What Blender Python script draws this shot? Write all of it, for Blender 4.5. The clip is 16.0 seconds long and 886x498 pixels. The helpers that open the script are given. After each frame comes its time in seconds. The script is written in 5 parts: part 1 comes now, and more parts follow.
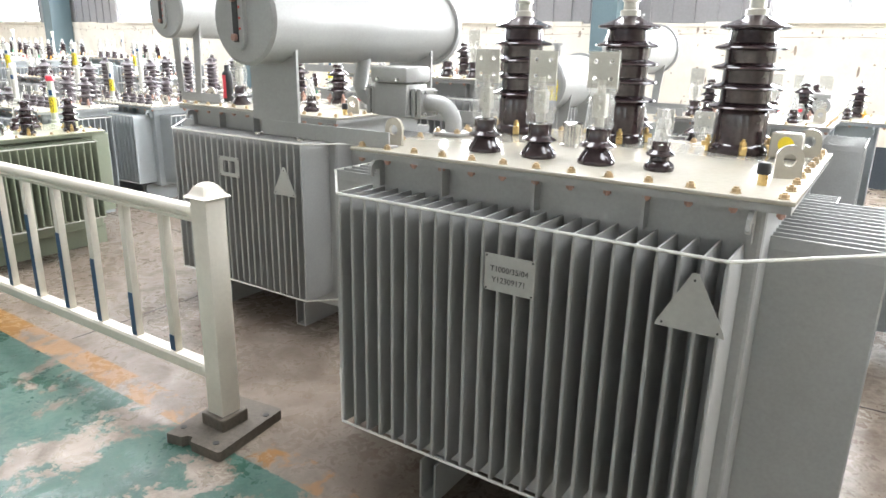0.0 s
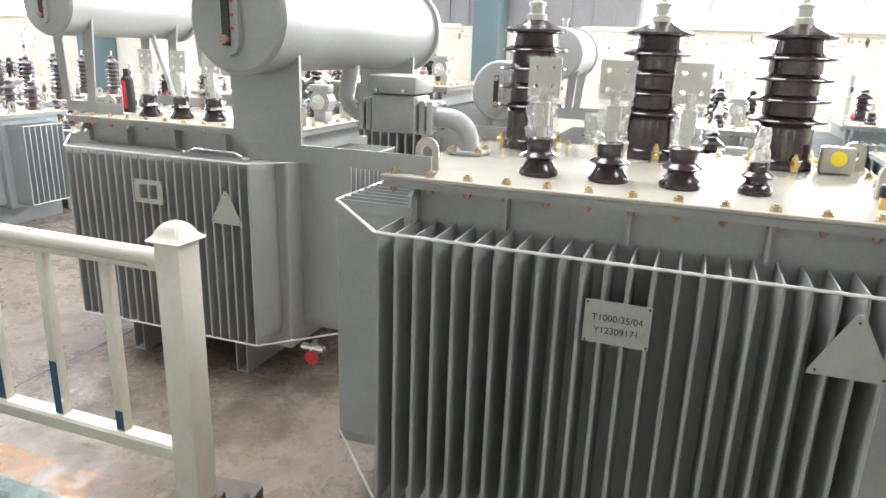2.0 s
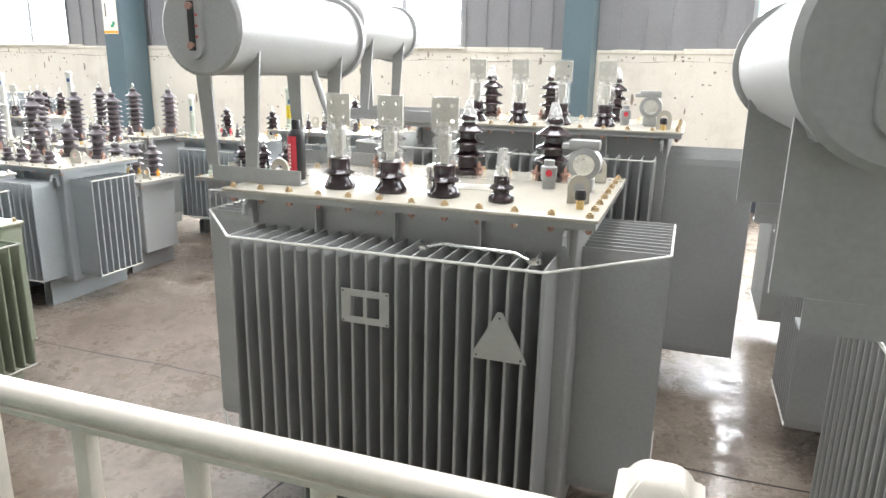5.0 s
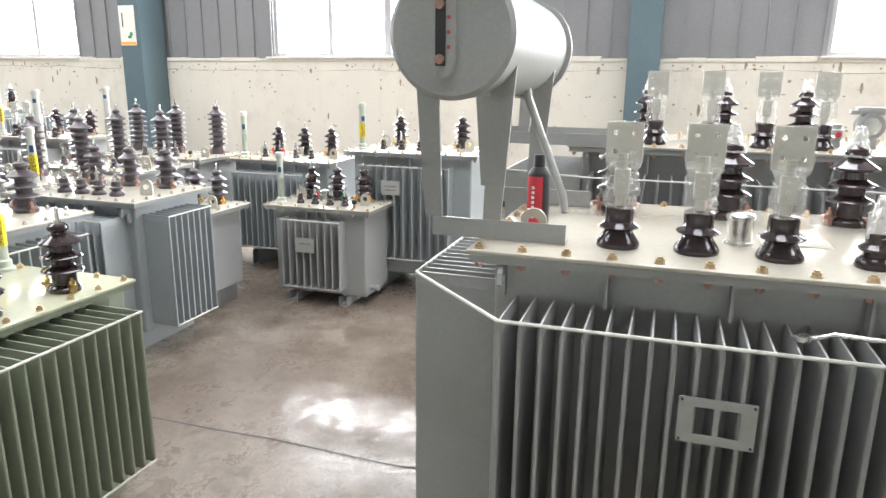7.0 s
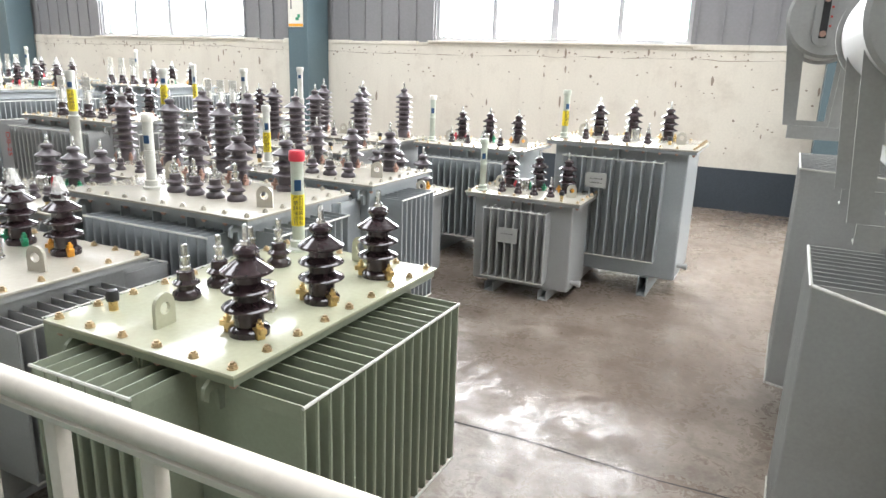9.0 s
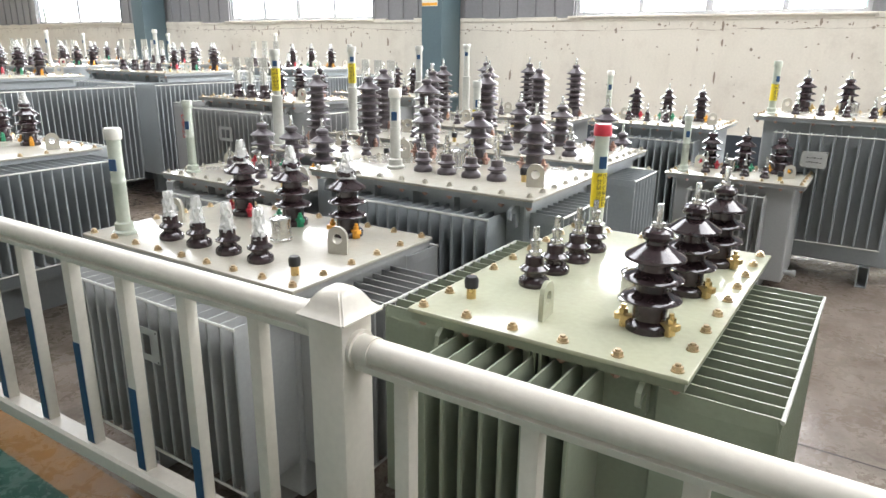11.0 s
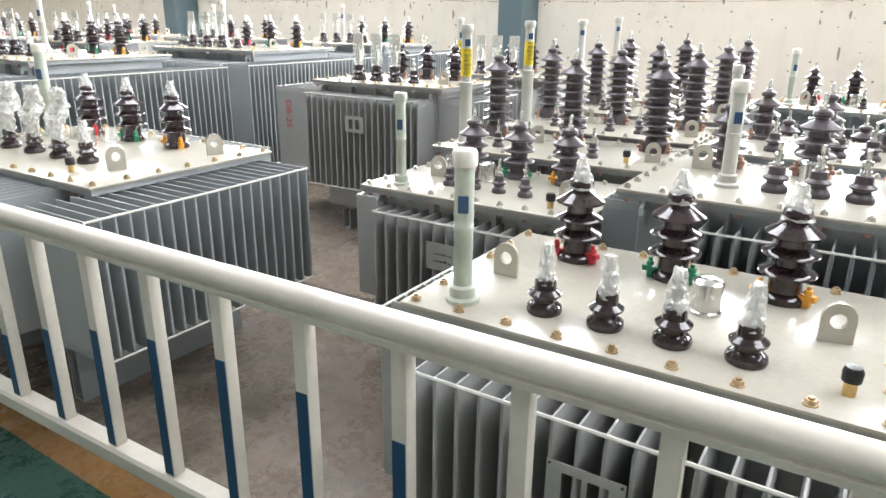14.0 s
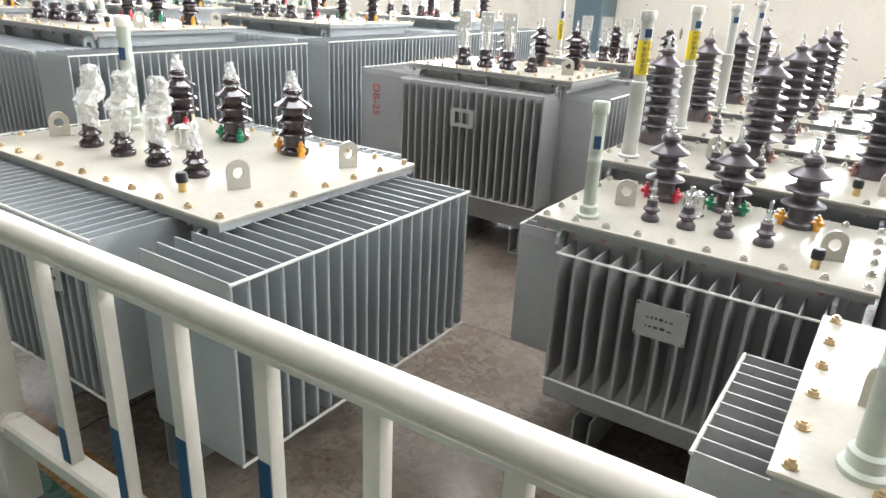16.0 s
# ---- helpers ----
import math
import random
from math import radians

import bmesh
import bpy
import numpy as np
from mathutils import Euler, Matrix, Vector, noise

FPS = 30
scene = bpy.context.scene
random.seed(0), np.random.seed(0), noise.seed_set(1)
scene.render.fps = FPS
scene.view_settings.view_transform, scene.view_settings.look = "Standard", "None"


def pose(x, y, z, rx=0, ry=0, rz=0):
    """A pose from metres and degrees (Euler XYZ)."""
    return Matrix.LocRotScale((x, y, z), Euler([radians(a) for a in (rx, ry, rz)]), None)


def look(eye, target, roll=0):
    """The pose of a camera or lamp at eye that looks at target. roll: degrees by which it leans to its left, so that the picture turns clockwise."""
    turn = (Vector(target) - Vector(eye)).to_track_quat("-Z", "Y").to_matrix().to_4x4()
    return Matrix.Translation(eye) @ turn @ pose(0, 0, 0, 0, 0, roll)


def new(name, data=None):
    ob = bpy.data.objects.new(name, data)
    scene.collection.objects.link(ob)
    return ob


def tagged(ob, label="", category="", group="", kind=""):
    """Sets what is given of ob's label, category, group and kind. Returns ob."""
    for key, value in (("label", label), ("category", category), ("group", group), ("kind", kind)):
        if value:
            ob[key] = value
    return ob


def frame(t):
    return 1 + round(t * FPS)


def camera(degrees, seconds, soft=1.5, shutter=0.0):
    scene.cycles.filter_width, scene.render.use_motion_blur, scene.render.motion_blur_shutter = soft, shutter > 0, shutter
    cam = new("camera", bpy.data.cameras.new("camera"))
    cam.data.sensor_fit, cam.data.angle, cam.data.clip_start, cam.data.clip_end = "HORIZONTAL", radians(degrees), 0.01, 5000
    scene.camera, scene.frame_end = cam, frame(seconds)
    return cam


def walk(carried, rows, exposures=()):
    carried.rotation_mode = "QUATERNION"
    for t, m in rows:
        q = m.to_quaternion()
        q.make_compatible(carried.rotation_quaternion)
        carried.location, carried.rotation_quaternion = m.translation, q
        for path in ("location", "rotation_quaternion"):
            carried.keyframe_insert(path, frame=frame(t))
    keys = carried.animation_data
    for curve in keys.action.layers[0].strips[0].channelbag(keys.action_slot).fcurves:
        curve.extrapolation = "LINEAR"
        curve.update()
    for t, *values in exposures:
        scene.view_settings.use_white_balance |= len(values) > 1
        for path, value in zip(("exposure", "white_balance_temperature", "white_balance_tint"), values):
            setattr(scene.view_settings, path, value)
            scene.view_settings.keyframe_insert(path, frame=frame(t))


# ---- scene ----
cam = camera(66.5, 16.0)
PATH = [
    (0, (-0.076, 0.201, 1.625), (-1.123, 1.804, 1.047), 1.2),
    (0.5, (-0.22, 0.239, 1.634), (-1.25, 1.856, 1.064), 0.5),
    (1, (-0.417, 0.247, 1.643), (-1.225, 1.983, 1.067), 2.1),
    (1.5, (-0.623, 0.218, 1.651), (-1.284, 2.016, 1.075), 1.5),
    (2, (-0.805, 0.246, 1.629), (-1.454, 2.051, 1.062), 1.9),
    (2.5, (-1.038, 0.343, 1.66), (-1.706, 2.143, 1.098), 1.4),
    (3, (-1.272, 0.413, 1.664), (-1.955, 2.209, 1.107), 1.2),
    (3.5, (-1.544, 0.474, 1.673), (-2.221, 2.279, 1.14), 1.2),
    (4, (-1.776, 0.644, 1.661), (-2.458, 2.448, 1.128), 1.0),
    (4.2, (-1.871, 0.702, 1.659), (-2.552, 2.509, 1.139), 1.1),
    (6.3, (-2.965, 1.168, 1.667), (-3.549, 3.014, 1.166), 0.9),
    (6.5, (-3.064, 1.199, 1.663), (-3.655, 3.044, 1.166), 0.9),
    (7, (-3.342, 1.214, 1.679), (-3.944, 3.06, 1.196), 0.6),
    (7.5, (-3.596, 1.227, 1.656), (-4.228, 3.06, 1.167), 1.1),
    (8, (-3.806, 1.279, 1.654), (-4.551, 3.068, 1.159), 0.4),
    (8.5, (-3.967, 1.226, 1.65), (-4.783, 2.98, 1.143), 2.3),
    (9, (-4.149, 1.08, 1.652), (-5.005, 2.809, 1.128), 1.9),
    (9.5, (-4.297, 1.004, 1.634), (-5.263, 2.656, 1.053), 1.2),
    (9.7, (-4.365, 0.985, 1.622), (-5.349, 2.63, 1.05), 0.7),
    (11.8, (-5.395, 0.831, 1.566), (-6.467, 2.417, 0.987), 0.8),
    (12, (-5.499, 0.841, 1.568), (-6.574, 2.426, 0.993), 0.7),
    (12.5, (-5.732, 0.833, 1.564), (-6.8, 2.416, 0.971), 0.9),
    (13, (-6.01, 0.769, 1.583), (-7.052, 2.354, 0.948), 0.6),
    (13.5, (-6.236, 0.791, 1.556), (-7.249, 2.389, 0.908), 0.9),
    (14, (-6.461, 0.873, 1.575), (-7.472, 2.472, 0.928), 0.6),
    (14.5, (-6.683, 0.919, 1.588), (-7.684, 2.519, 0.925), 0.4),
    (15, (-6.928, 0.981, 1.603), (-7.92, 2.568, 0.896), 0.1),
    (15.5, (-7.15, 1.073, 1.604), (-8.149, 2.646, 0.878), 0.6),
    (16, (-7.345, 1.097, 1.602), (-8.373, 2.652, 0.877), 2.6),
]
EXPOSURES = [(0, 1.14), (1.0, 1.14), (2.0, 1.14), (2.5, 1.06), (3.5, 0.92), (4.2, 0.88), (5.2, 0.74), (7, 0.6), (8, 0.52), (9.5, 0.52), (12.0, 0.36), (12.5, 0.42), (13.5, 0.6), (14.5, 0.56), (15.5, 0.52), (16, 0.62)]
walk(cam, [(t, look(eye, target, roll)) for t, eye, target, roll in PATH], EXPOSURES)


# ---- light ----
world = bpy.data.worlds.new("sky")
scene.world = world
world.use_nodes = True
wn = world.node_tree.nodes
sky = wn.new("ShaderNodeTexSky")
sky.sky_type = "NISHITA"
sky.sun_disc = False
sky.sun_elevation, sky.sun_rotation = radians(50), radians(20)
wn["Background"].inputs[1].default_value = 0.15
world.node_tree.links.new(sky.outputs[0], wn["Background"].inputs[0])
sun = new("sun", bpy.data.lights.new("sun", "SUN"))
sun.data.energy, sun.data.angle, sun.data.color = 1.0, radians(12), (1, 0.96, 0.9)
sun.matrix_world = look((0, 40, 60), (0, 0, 0))

HALL_X0, HALL_X1, HALL_Y0, HALL_Y1, HALL_Z = -26.0, 11.0, -8.0, 10.2, 6.5
SILL, WIN_TOP = 2.0, 3.9
BAYS = [-21.6, -14.36, -7.15, 0.1, 7.3]
SKYLIGHTS = [-17.6, -10.4, -3.2, 4.0]


def area(name, m, sx, sy, watts, colour=(1, 1, 1)):
    d = bpy.data.lights.new(name, "AREA")
    d.shape, d.size, d.size_y, d.energy, d.color = "RECTANGLE", sx, sy, watts, colour
    ob = new(name, d)
    ob.matrix_world = m
    return ob


for bx in BAYS:
    area("window_light", look((bx, HALL_Y1 + 0.16, 2.95), (bx, 0, 2.0)), 3.4, 1.8, 475, (0.945, 0.97, 1.0))
    area("window_light", look((bx, HALL_Y0 - 0.16, 2.95), (bx, 5, 2.0)), 3.4, 1.8, 12, (1.0, 0.985, 0.97))
for sx in SKYLIGHTS:
    area("skylight_light", look((sx, 4.7, HALL_Z + 0.1), (sx, 4.7, 0)), 2.4, 8.6, 405, (0.97, 0.972, 1.0))


# ---- materials ----
def mat(name, base, rough=0.5, metal=0.0, var=0.12, scale=6.0, bump=0.0, bump_scale=60.0, coat=0.0, rough_var=0.1, dirt=None, dirt_amount=0.0, dirt_scale=2.0):
    m = bpy.data.materials.new(name)
    m.use_nodes = True
    n, l = m.node_tree.nodes, m.node_tree.links
    b = n["Principled BSDF"]
    co = n.new("ShaderNodeTexCoord")
    geo = n.new("ShaderNodeNewGeometry")
    oi = n.new("ShaderNodeObjectInfo")
    big = n.new("ShaderNodeTexNoise")
    big.inputs["Scale"].default_value, big.inputs["Detail"].default_value = scale, 5
    l.new(geo.outputs["Position"], big.inputs["Vector"])
    fine = n.new("ShaderNodeTexNoise")
    fine.inputs["Scale"].default_value, fine.inputs["Detail"].default_value = bump_scale, 3
    l.new(geo.outputs["Position"], fine.inputs["Vector"])
    add = n.new("ShaderNodeMath")
    add.operation = "MULTIPLY_ADD"
    l.new(big.outputs["Fac"], add.inputs[0])
    add.inputs[1].default_value = 0.75
    l.new(fine.outputs["Fac"], add.inputs[2])
    ramp = n.new("ShaderNodeMapRange")
    ramp.inputs["From Min"].default_value, ramp.inputs["From Max"].default_value = 0.55, 1.2
    ramp.inputs["To Min"].default_value, ramp.inputs["To Max"].default_value = 1 - var, 1 + var
    l.new(add.outputs[0], ramp.inputs["Value"])
    each = n.new("ShaderNodeMapRange")
    each.inputs["To Min"].default_value, each.inputs["To Max"].default_value = 1 - var * 0.4, 1 + var * 0.4
    l.new(oi.outputs["Random"], each.inputs["Value"])
    mul = n.new("ShaderNodeMath")
    mul.operation = "MULTIPLY"
    l.new(ramp.outputs[0], mul.inputs[0])
    l.new(each.outputs[0], mul.inputs[1])
    sc = n.new("ShaderNodeVectorMath")
    sc.operation = "SCALE"
    sc.inputs[0].default_value = base
    l.new(mul.outputs[0], sc.inputs["Scale"])
    colour = sc.outputs[0]
    if dirt:
        dn = n.new("ShaderNodeTexNoise")
        dn.inputs["Scale"].default_value, dn.inputs["Detail"].default_value, dn.inputs["Roughness"].default_value = dirt_scale, 8, 0.7
        l.new(geo.outputs["Position"], dn.inputs["Vector"])
        dr = n.new("ShaderNodeMapRange")
        dr.inputs["From Min"].default_value, dr.inputs["From Max"].default_value = 0.52, 0.72
        dr.inputs["To Max"].default_value = dirt_amount
        l.new(dn.outputs["Fac"], dr.inputs["Value"])
        mx = n.new("ShaderNodeMix")
        mx.data_type = "RGBA"
        l.new(dr.outputs[0], mx.inputs["Factor"])
        l.new(colour, mx.inputs["A"])
        mx.inputs["B"].default_value = (*dirt, 1)
        colour = mx.outputs["Result"]
    l.new(colour, b.inputs["Base Color"])
    rr = n.new("ShaderNodeMapRange")
    rr.inputs["To Min"].default_value, rr.inputs["To Max"].default_value = max(0.02, rough - rough_var), min(1, rough + rough_var)
    l.new(big.outputs["Fac"], rr.inputs["Value"])
    l.new(rr.outputs[0], b.inputs["Roughness"])
    b.inputs["Metallic"].default_value = metal
    b.inputs["Coat Weight"].default_value = coat
    b.inputs["Coat Roughness"].default_value = 0.08
    if bump:
        bp = n.new("ShaderNodeBump")
        bp.inputs["Strength"].default_value, bp.inputs["Distance"].default_value = bump, 0.004
        l.new(fine.outputs["Fac"], bp.inputs["Height"])
        l.new(bp.outputs[0], b.inputs["Normal"])
    return m


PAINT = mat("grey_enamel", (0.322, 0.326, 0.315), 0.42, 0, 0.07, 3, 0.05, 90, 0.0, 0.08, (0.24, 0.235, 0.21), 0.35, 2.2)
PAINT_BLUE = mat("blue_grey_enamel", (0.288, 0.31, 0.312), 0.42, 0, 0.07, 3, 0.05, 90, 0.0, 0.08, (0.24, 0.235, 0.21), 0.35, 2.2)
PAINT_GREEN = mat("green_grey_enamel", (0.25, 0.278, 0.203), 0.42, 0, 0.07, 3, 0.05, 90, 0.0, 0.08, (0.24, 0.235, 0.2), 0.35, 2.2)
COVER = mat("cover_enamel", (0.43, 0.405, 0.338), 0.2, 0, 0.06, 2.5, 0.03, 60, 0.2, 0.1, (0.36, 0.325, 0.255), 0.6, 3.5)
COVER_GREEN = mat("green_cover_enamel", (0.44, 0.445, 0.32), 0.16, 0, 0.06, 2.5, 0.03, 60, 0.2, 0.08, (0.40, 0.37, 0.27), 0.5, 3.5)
EDGE = mat("worn_rim_paint", (0.52, 0.52, 0.47), 0.45, 0, 0.12, 20)
PORCELAIN = mat("brown_porcelain", (0.034, 0.021, 0.023), 0.14, 0, 0.25, 8, 0, 60, 0.4, 0.06)
# dusty glaze, lightened further: veiling haze is put into the base colour
PORCELAIN_DUSTY_HAZED = mat("dusty_hazed_brown_porcelain", (0.078, 0.064, 0.069), 0.32, 0, 0.25, 8, 0, 60, 0.0, 0.08)
BRASS = mat("bright_brass", (0.62, 0.45, 0.2), 0.3, 1, 0.15, 30)
COPPER = mat("dull_copper_bolt", (0.42, 0.26, 0.21), 0.5, 0.7, 0.2, 30)
ZINC = mat("zinc_passivated_bolt", (0.52, 0.40, 0.25), 0.35, 0.85, 0.2, 40)
STEEL = mat("bright_steel", (0.62, 0.62, 0.6), 0.25, 1, 0.1, 30)
TIN = mat("tinned_plate", (0.47, 0.46, 0.405), 0.34, 0.3, 0.08, 25)
FILM = mat("wrapped_film", (0.84, 0.84, 0.8), 0.12, 0, 0.12, 30, 0.9, 45, 0.6, 0.08)
FILM.node_tree.nodes["Principled BSDF"].inputs["Alpha"].default_value = 0.2
BAG = mat("crumpled_film_bag", (0.86, 0.86, 0.82), 0.14, 0, 0.12, 30, 0.9, 45, 0.6, 0.08)
BAG.node_tree.nodes["Principled BSDF"].inputs["Alpha"].default_value = 0.42
SLEEVE = mat("thin_clear_film", (0.86, 0.86, 0.8), 0.18, 0, 0.1, 20, 0.5, 60, 0.4, 0.1)
SLEEVE.node_tree.nodes["Principled BSDF"].inputs["Alpha"].default_value = 0.13
BLACK = mat("black_plastic", (0.015, 0.015, 0.016), 0.45, 0, 0.2, 20)
RED = mat("red_paint", (0.55, 0.03, 0.05), 0.4, 0, 0.1, 20)
GREEN = mat("green_paint", (0.02, 0.25, 0.12), 0.4, 0, 0.1, 20)
YELLOW = mat("orange_yellow_paint", (0.78, 0.36, 0.04), 0.4, 0, 0.1, 20)
LABEL_YELLOW = mat("yellow_label", (0.80, 0.62, 0.02), 0.45, 0, 0.06, 20)
TUBE = mat("pale_green_tube", (0.43, 0.465, 0.385), 0.38, 0, 0.08, 10)
TUBE_GREY = mat("grey_tube", (0.47, 0.47, 0.42), 0.38, 0, 0.08, 10)
CAP_WHITE = mat("cream_cap", (0.72, 0.70, 0.62), 0.4, 0, 0.06, 20)
PLATE = mat("aluminium_plate", (0.37, 0.37, 0.345), 0.42, 0.15, 0.06, 30)
BLUE = mat("blue_reflective_tape", (0.012, 0.055, 0.13), 0.35, 0, 0.1, 20)
INK = mat("black_ink", (0.03, 0.03, 0.03), 0.6)
RED_INK = mat("red_stencil", (0.5, 0.06, 0.05), 0.6, 0, 0.2, 40)
FENCE = mat("white_fence_paint", (0.63, 0.592, 0.51), 0.36, 0, 0.05, 5, 0.05, 60, 0.1, 0.08, (0.5, 0.46, 0.38), 0.4, 6)
RUBBER = mat("dirty_rubber", (0.09, 0.076, 0.06), 0.7, 0, 0.3, 12, 0.3, 60)
PLASTER = mat("cream_plaster", (0.66, 0.62, 0.53), 0.85, 0, 0.06, 1.2, 0.15, 40, 0, 0.05, (0.42, 0.36, 0.29), 0.42, 2.0)


def streaks(m, colour, amount):
    """Thin downward stains mixed over the base colour of a wall."""
    n, l = m.node_tree.nodes, m.node_tree.links
    b = n["Principled BSDF"]
    old = b.inputs["Base Color"].links[0].from_socket
    geo, mp, no, mr, mx = n.new("ShaderNodeNewGeometry"), n.new("ShaderNodeMapping"), n.new("ShaderNodeTexNoise"), n.new("ShaderNodeMapRange"), n.new("ShaderNodeMix")
    mp.inputs["Scale"].default_value = (4, 4, 0.8)
    no.inputs["Scale"].default_value, no.inputs["Detail"].default_value, no.inputs["Roughness"].default_value = 1.0, 7, 0.65
    mr.inputs["From Min"].default_value, mr.inputs["From Max"].default_value, mr.inputs["To Max"].default_value = 0.52, 0.78, amount
    mx.data_type = "RGBA"
    mx.inputs["B"].default_value = (*colour, 1)
    l.new(geo.outputs["Position"], mp.inputs["Vector"])
    l.new(mp.outputs[0], no.inputs["Vector"])
    l.new(no.outputs["Fac"], mr.inputs["Value"])
    l.new(mr.outputs[0], mx.inputs["Factor"])
    l.new(old, mx.inputs["A"])
    l.new(mx.outputs["Result"], b.inputs["Base Color"])


streaks(PLASTER, (0.46, 0.41, 0.35), 0.3)
CHIP = mat("bare_render_chip", (0.27, 0.22, 0.17), 0.9, 0, 0.3, 15)
JOINT = mat("dirt_in_joint", (0.025, 0.02, 0.017), 0.85, 0, 0.3, 20)
BAND = mat("dark_blue_skirting_paint", (0.035, 0.045, 0.055), 0.6, 0, 0.2, 3)
CLAD = mat("grey_steel_cladding", (0.24, 0.235, 0.24), 0.5, 0.1, 0.08, 1.5, 0.05, 30)
COLUMN = mat("blue_grey_steel_column", (0.09, 0.135, 0.15), 0.45, 0, 0.1, 2)
FRAME = mat("window_frame_pvc", (0.42, 0.42, 0.43), 0.4, 0, 0.05, 10)
CEIL = mat("ceiling_sheet", (0.32, 0.32, 0.32), 0.6, 0, 0.05, 2)


def glass():
    m = bpy.data.materials.new("window_glass")
    m.use_nodes = True
    b = m.node_tree.nodes["Principled BSDF"]
    b.inputs["Transmission Weight"].default_value, b.inputs["Roughness"].default_value = 1.0, 0.0
    b.inputs["Base Color"].default_value = (0.95, 0.98, 0.98, 1)
    b.inputs["IOR"].default_value = 1.1
    return m


GLASS = glass()


def backdrop_mat():
    m = bpy.data.materials.new("bright_outdoors")
    m.use_nodes = True
    n, l = m.node_tree.nodes, m.node_tree.links
    n.remove(n["Principled BSDF"])
    e = n.new("ShaderNodeEmission")
    no = n.new("ShaderNodeTexNoise")
    no.inputs["Scale"].default_value, no.inputs["Detail"].default_value = 0.6, 6
    geo = n.new("ShaderNodeNewGeometry")
    l.new(geo.outputs["Position"], no.inputs["Vector"])
    r = n.new("ShaderNodeValToRGB")
    r.color_ramp.elements[0].position, r.color_ramp.elements[0].color = 0.38, (0.45, 0.62, 0.56, 1)
    r.color_ramp.elements[1].position, r.color_ramp.elements[1].color = 0.58, (0.9, 0.97, 1.0, 1)
    l.new(no.outputs["Fac"], r.inputs[0])
    l.new(r.outputs[0], e.inputs["Color"])
    e.inputs["Strength"].default_value = 1.15
    l.new(e.outputs[0], n["Material Output"].inputs["Surface"])
    return m


def floor_mat():
    m = bpy.data.materials.new("polished_concrete_with_painted_aisle")
    m.use_nodes = True
    n, l = m.node_tree.nodes, m.node_tree.links
    b = n["Principled BSDF"]
    geo = n.new("ShaderNodeNewGeometry")
    sep = n.new("ShaderNodeSeparateXYZ")
    l.new(geo.outputs["Position"], sep.inputs[0])

    def tex(scale, detail=6, rough=0.6, dist=0.0):
        t = n.new("ShaderNodeTexNoise")
        t.inputs["Scale"].default_value, t.inputs["Detail"].default_value = scale, detail
        t.inputs["Roughness"].default_value, t.inputs["Distortion"].default_value = rough, dist
        l.new(geo.outputs["Position"], t.inputs["Vector"])
        return t.outputs["Fac"]

    def rng(v, a, c, lo=0.0, hi=1.0):
        r = n.new("ShaderNodeMapRange")
        r.inputs["From Min"].default_value, r.inputs["From Max"].default_value = a, c
        r.inputs["To Min"].default_value, r.inputs["To Max"].default_value = lo, hi
        l.new(v, r.inputs["Value"])
        return r.outputs[0]

    def mix(f, a, c):
        x = n.new("ShaderNodeMix")
        x.data_type = "RGBA"
        l.new(f, x.inputs["Factor"])
        for s, v in (("A", a), ("B", c)):
            if isinstance(v, tuple):
                x.inputs[s].default_value = (*v, 1)
            else:
                l.new(v, x.inputs[s])
        return x.outputs["Result"]

    def op(kind, a, c):
        x = n.new("ShaderNodeMath")
        x.operation = kind
        for i, v in enumerate((a, c)):
            if isinstance(v, (int, float)):
                x.inputs[i].default_value = v
            else:
                l.new(v, x.inputs[i])
        return x.outputs[0]

    broad, mid, fine = tex(0.7, 5, 0.6, 0.6), tex(4.5, 8, 0.65, 0.4), tex(45, 5, 0.7)
    conc = mix(rng(broad, 0.35, 0.65), (0.138, 0.107, 0.082), (0.268, 0.227, 0.184))
    conc = mix(rng(mid, 0.44, 0.62, 0, 0.9), conc, (0.1, 0.072, 0.05))
    conc = mix(rng(tex(11, 9, 0.75, 1.0), 0.52, 0.62, 0, 0.4), conc, (0.12, 0.088, 0.064))
    conc = mix(rng(fine, 0.5, 0.8, 0, 0.35), conc, (0.30, 0.27, 0.23))
    green = mix(rng(mid, 0.35, 0.65), (0.02, 0.06, 0.043), (0.036, 0.094, 0.07))
    green = mix(rng(fine, 0.5, 0.8, 0, 0.3), green, (0.14, 0.24, 0.19))
    orange = mix(rng(mid, 0.35, 0.65), (0.27, 0.145, 0.052), (0.2, 0.11, 0.044))
    y = op("ADD", sep.outputs["Y"], rng(fine, 0, 1, -0.012, 0.012))
    worn = tex(3.2, 9, 0.72, 0.3)
    # paint flakes away most towards the open end of the aisle
    flake = rng(op("ADD", worn, rng(sep.outputs["X"], -9, -0.5, -0.13, 0.065)), 0.53, 0.55)
    painted_green = mix(flake, green, conc)
    worn2 = tex(5.5, 9, 0.72, 0.3)
    flake2 = rng(op("ADD", worn2, rng(sep.outputs["X"], -6, -1.5, -0.12, 0.1)), 0.52, 0.56)
    painted_orange = mix(flake2, orange, conc)
    c = mix(op("GREATER_THAN", y, -1.2), conc, painted_green)
    edge = op("ADD", y, op("MULTIPLY", sep.outputs["X"], 0.02))
    c = mix(op("GREATER_THAN", edge, 1.72), c, painted_orange)
    c = mix(op("GREATER_THAN", edge, 1.875), c, conc)
    l.new(c, b.inputs["Base Color"])
    wet = tex(1.1, 7, 0.68, 0.8)
    streak = n.new("ShaderNodeTexNoise")
    sm = n.new("ShaderNodeMapping")
    sm.inputs["Scale"].default_value, sm.inputs["Rotation"].default_value = (14, 5, 1), (0, 0, radians(35))
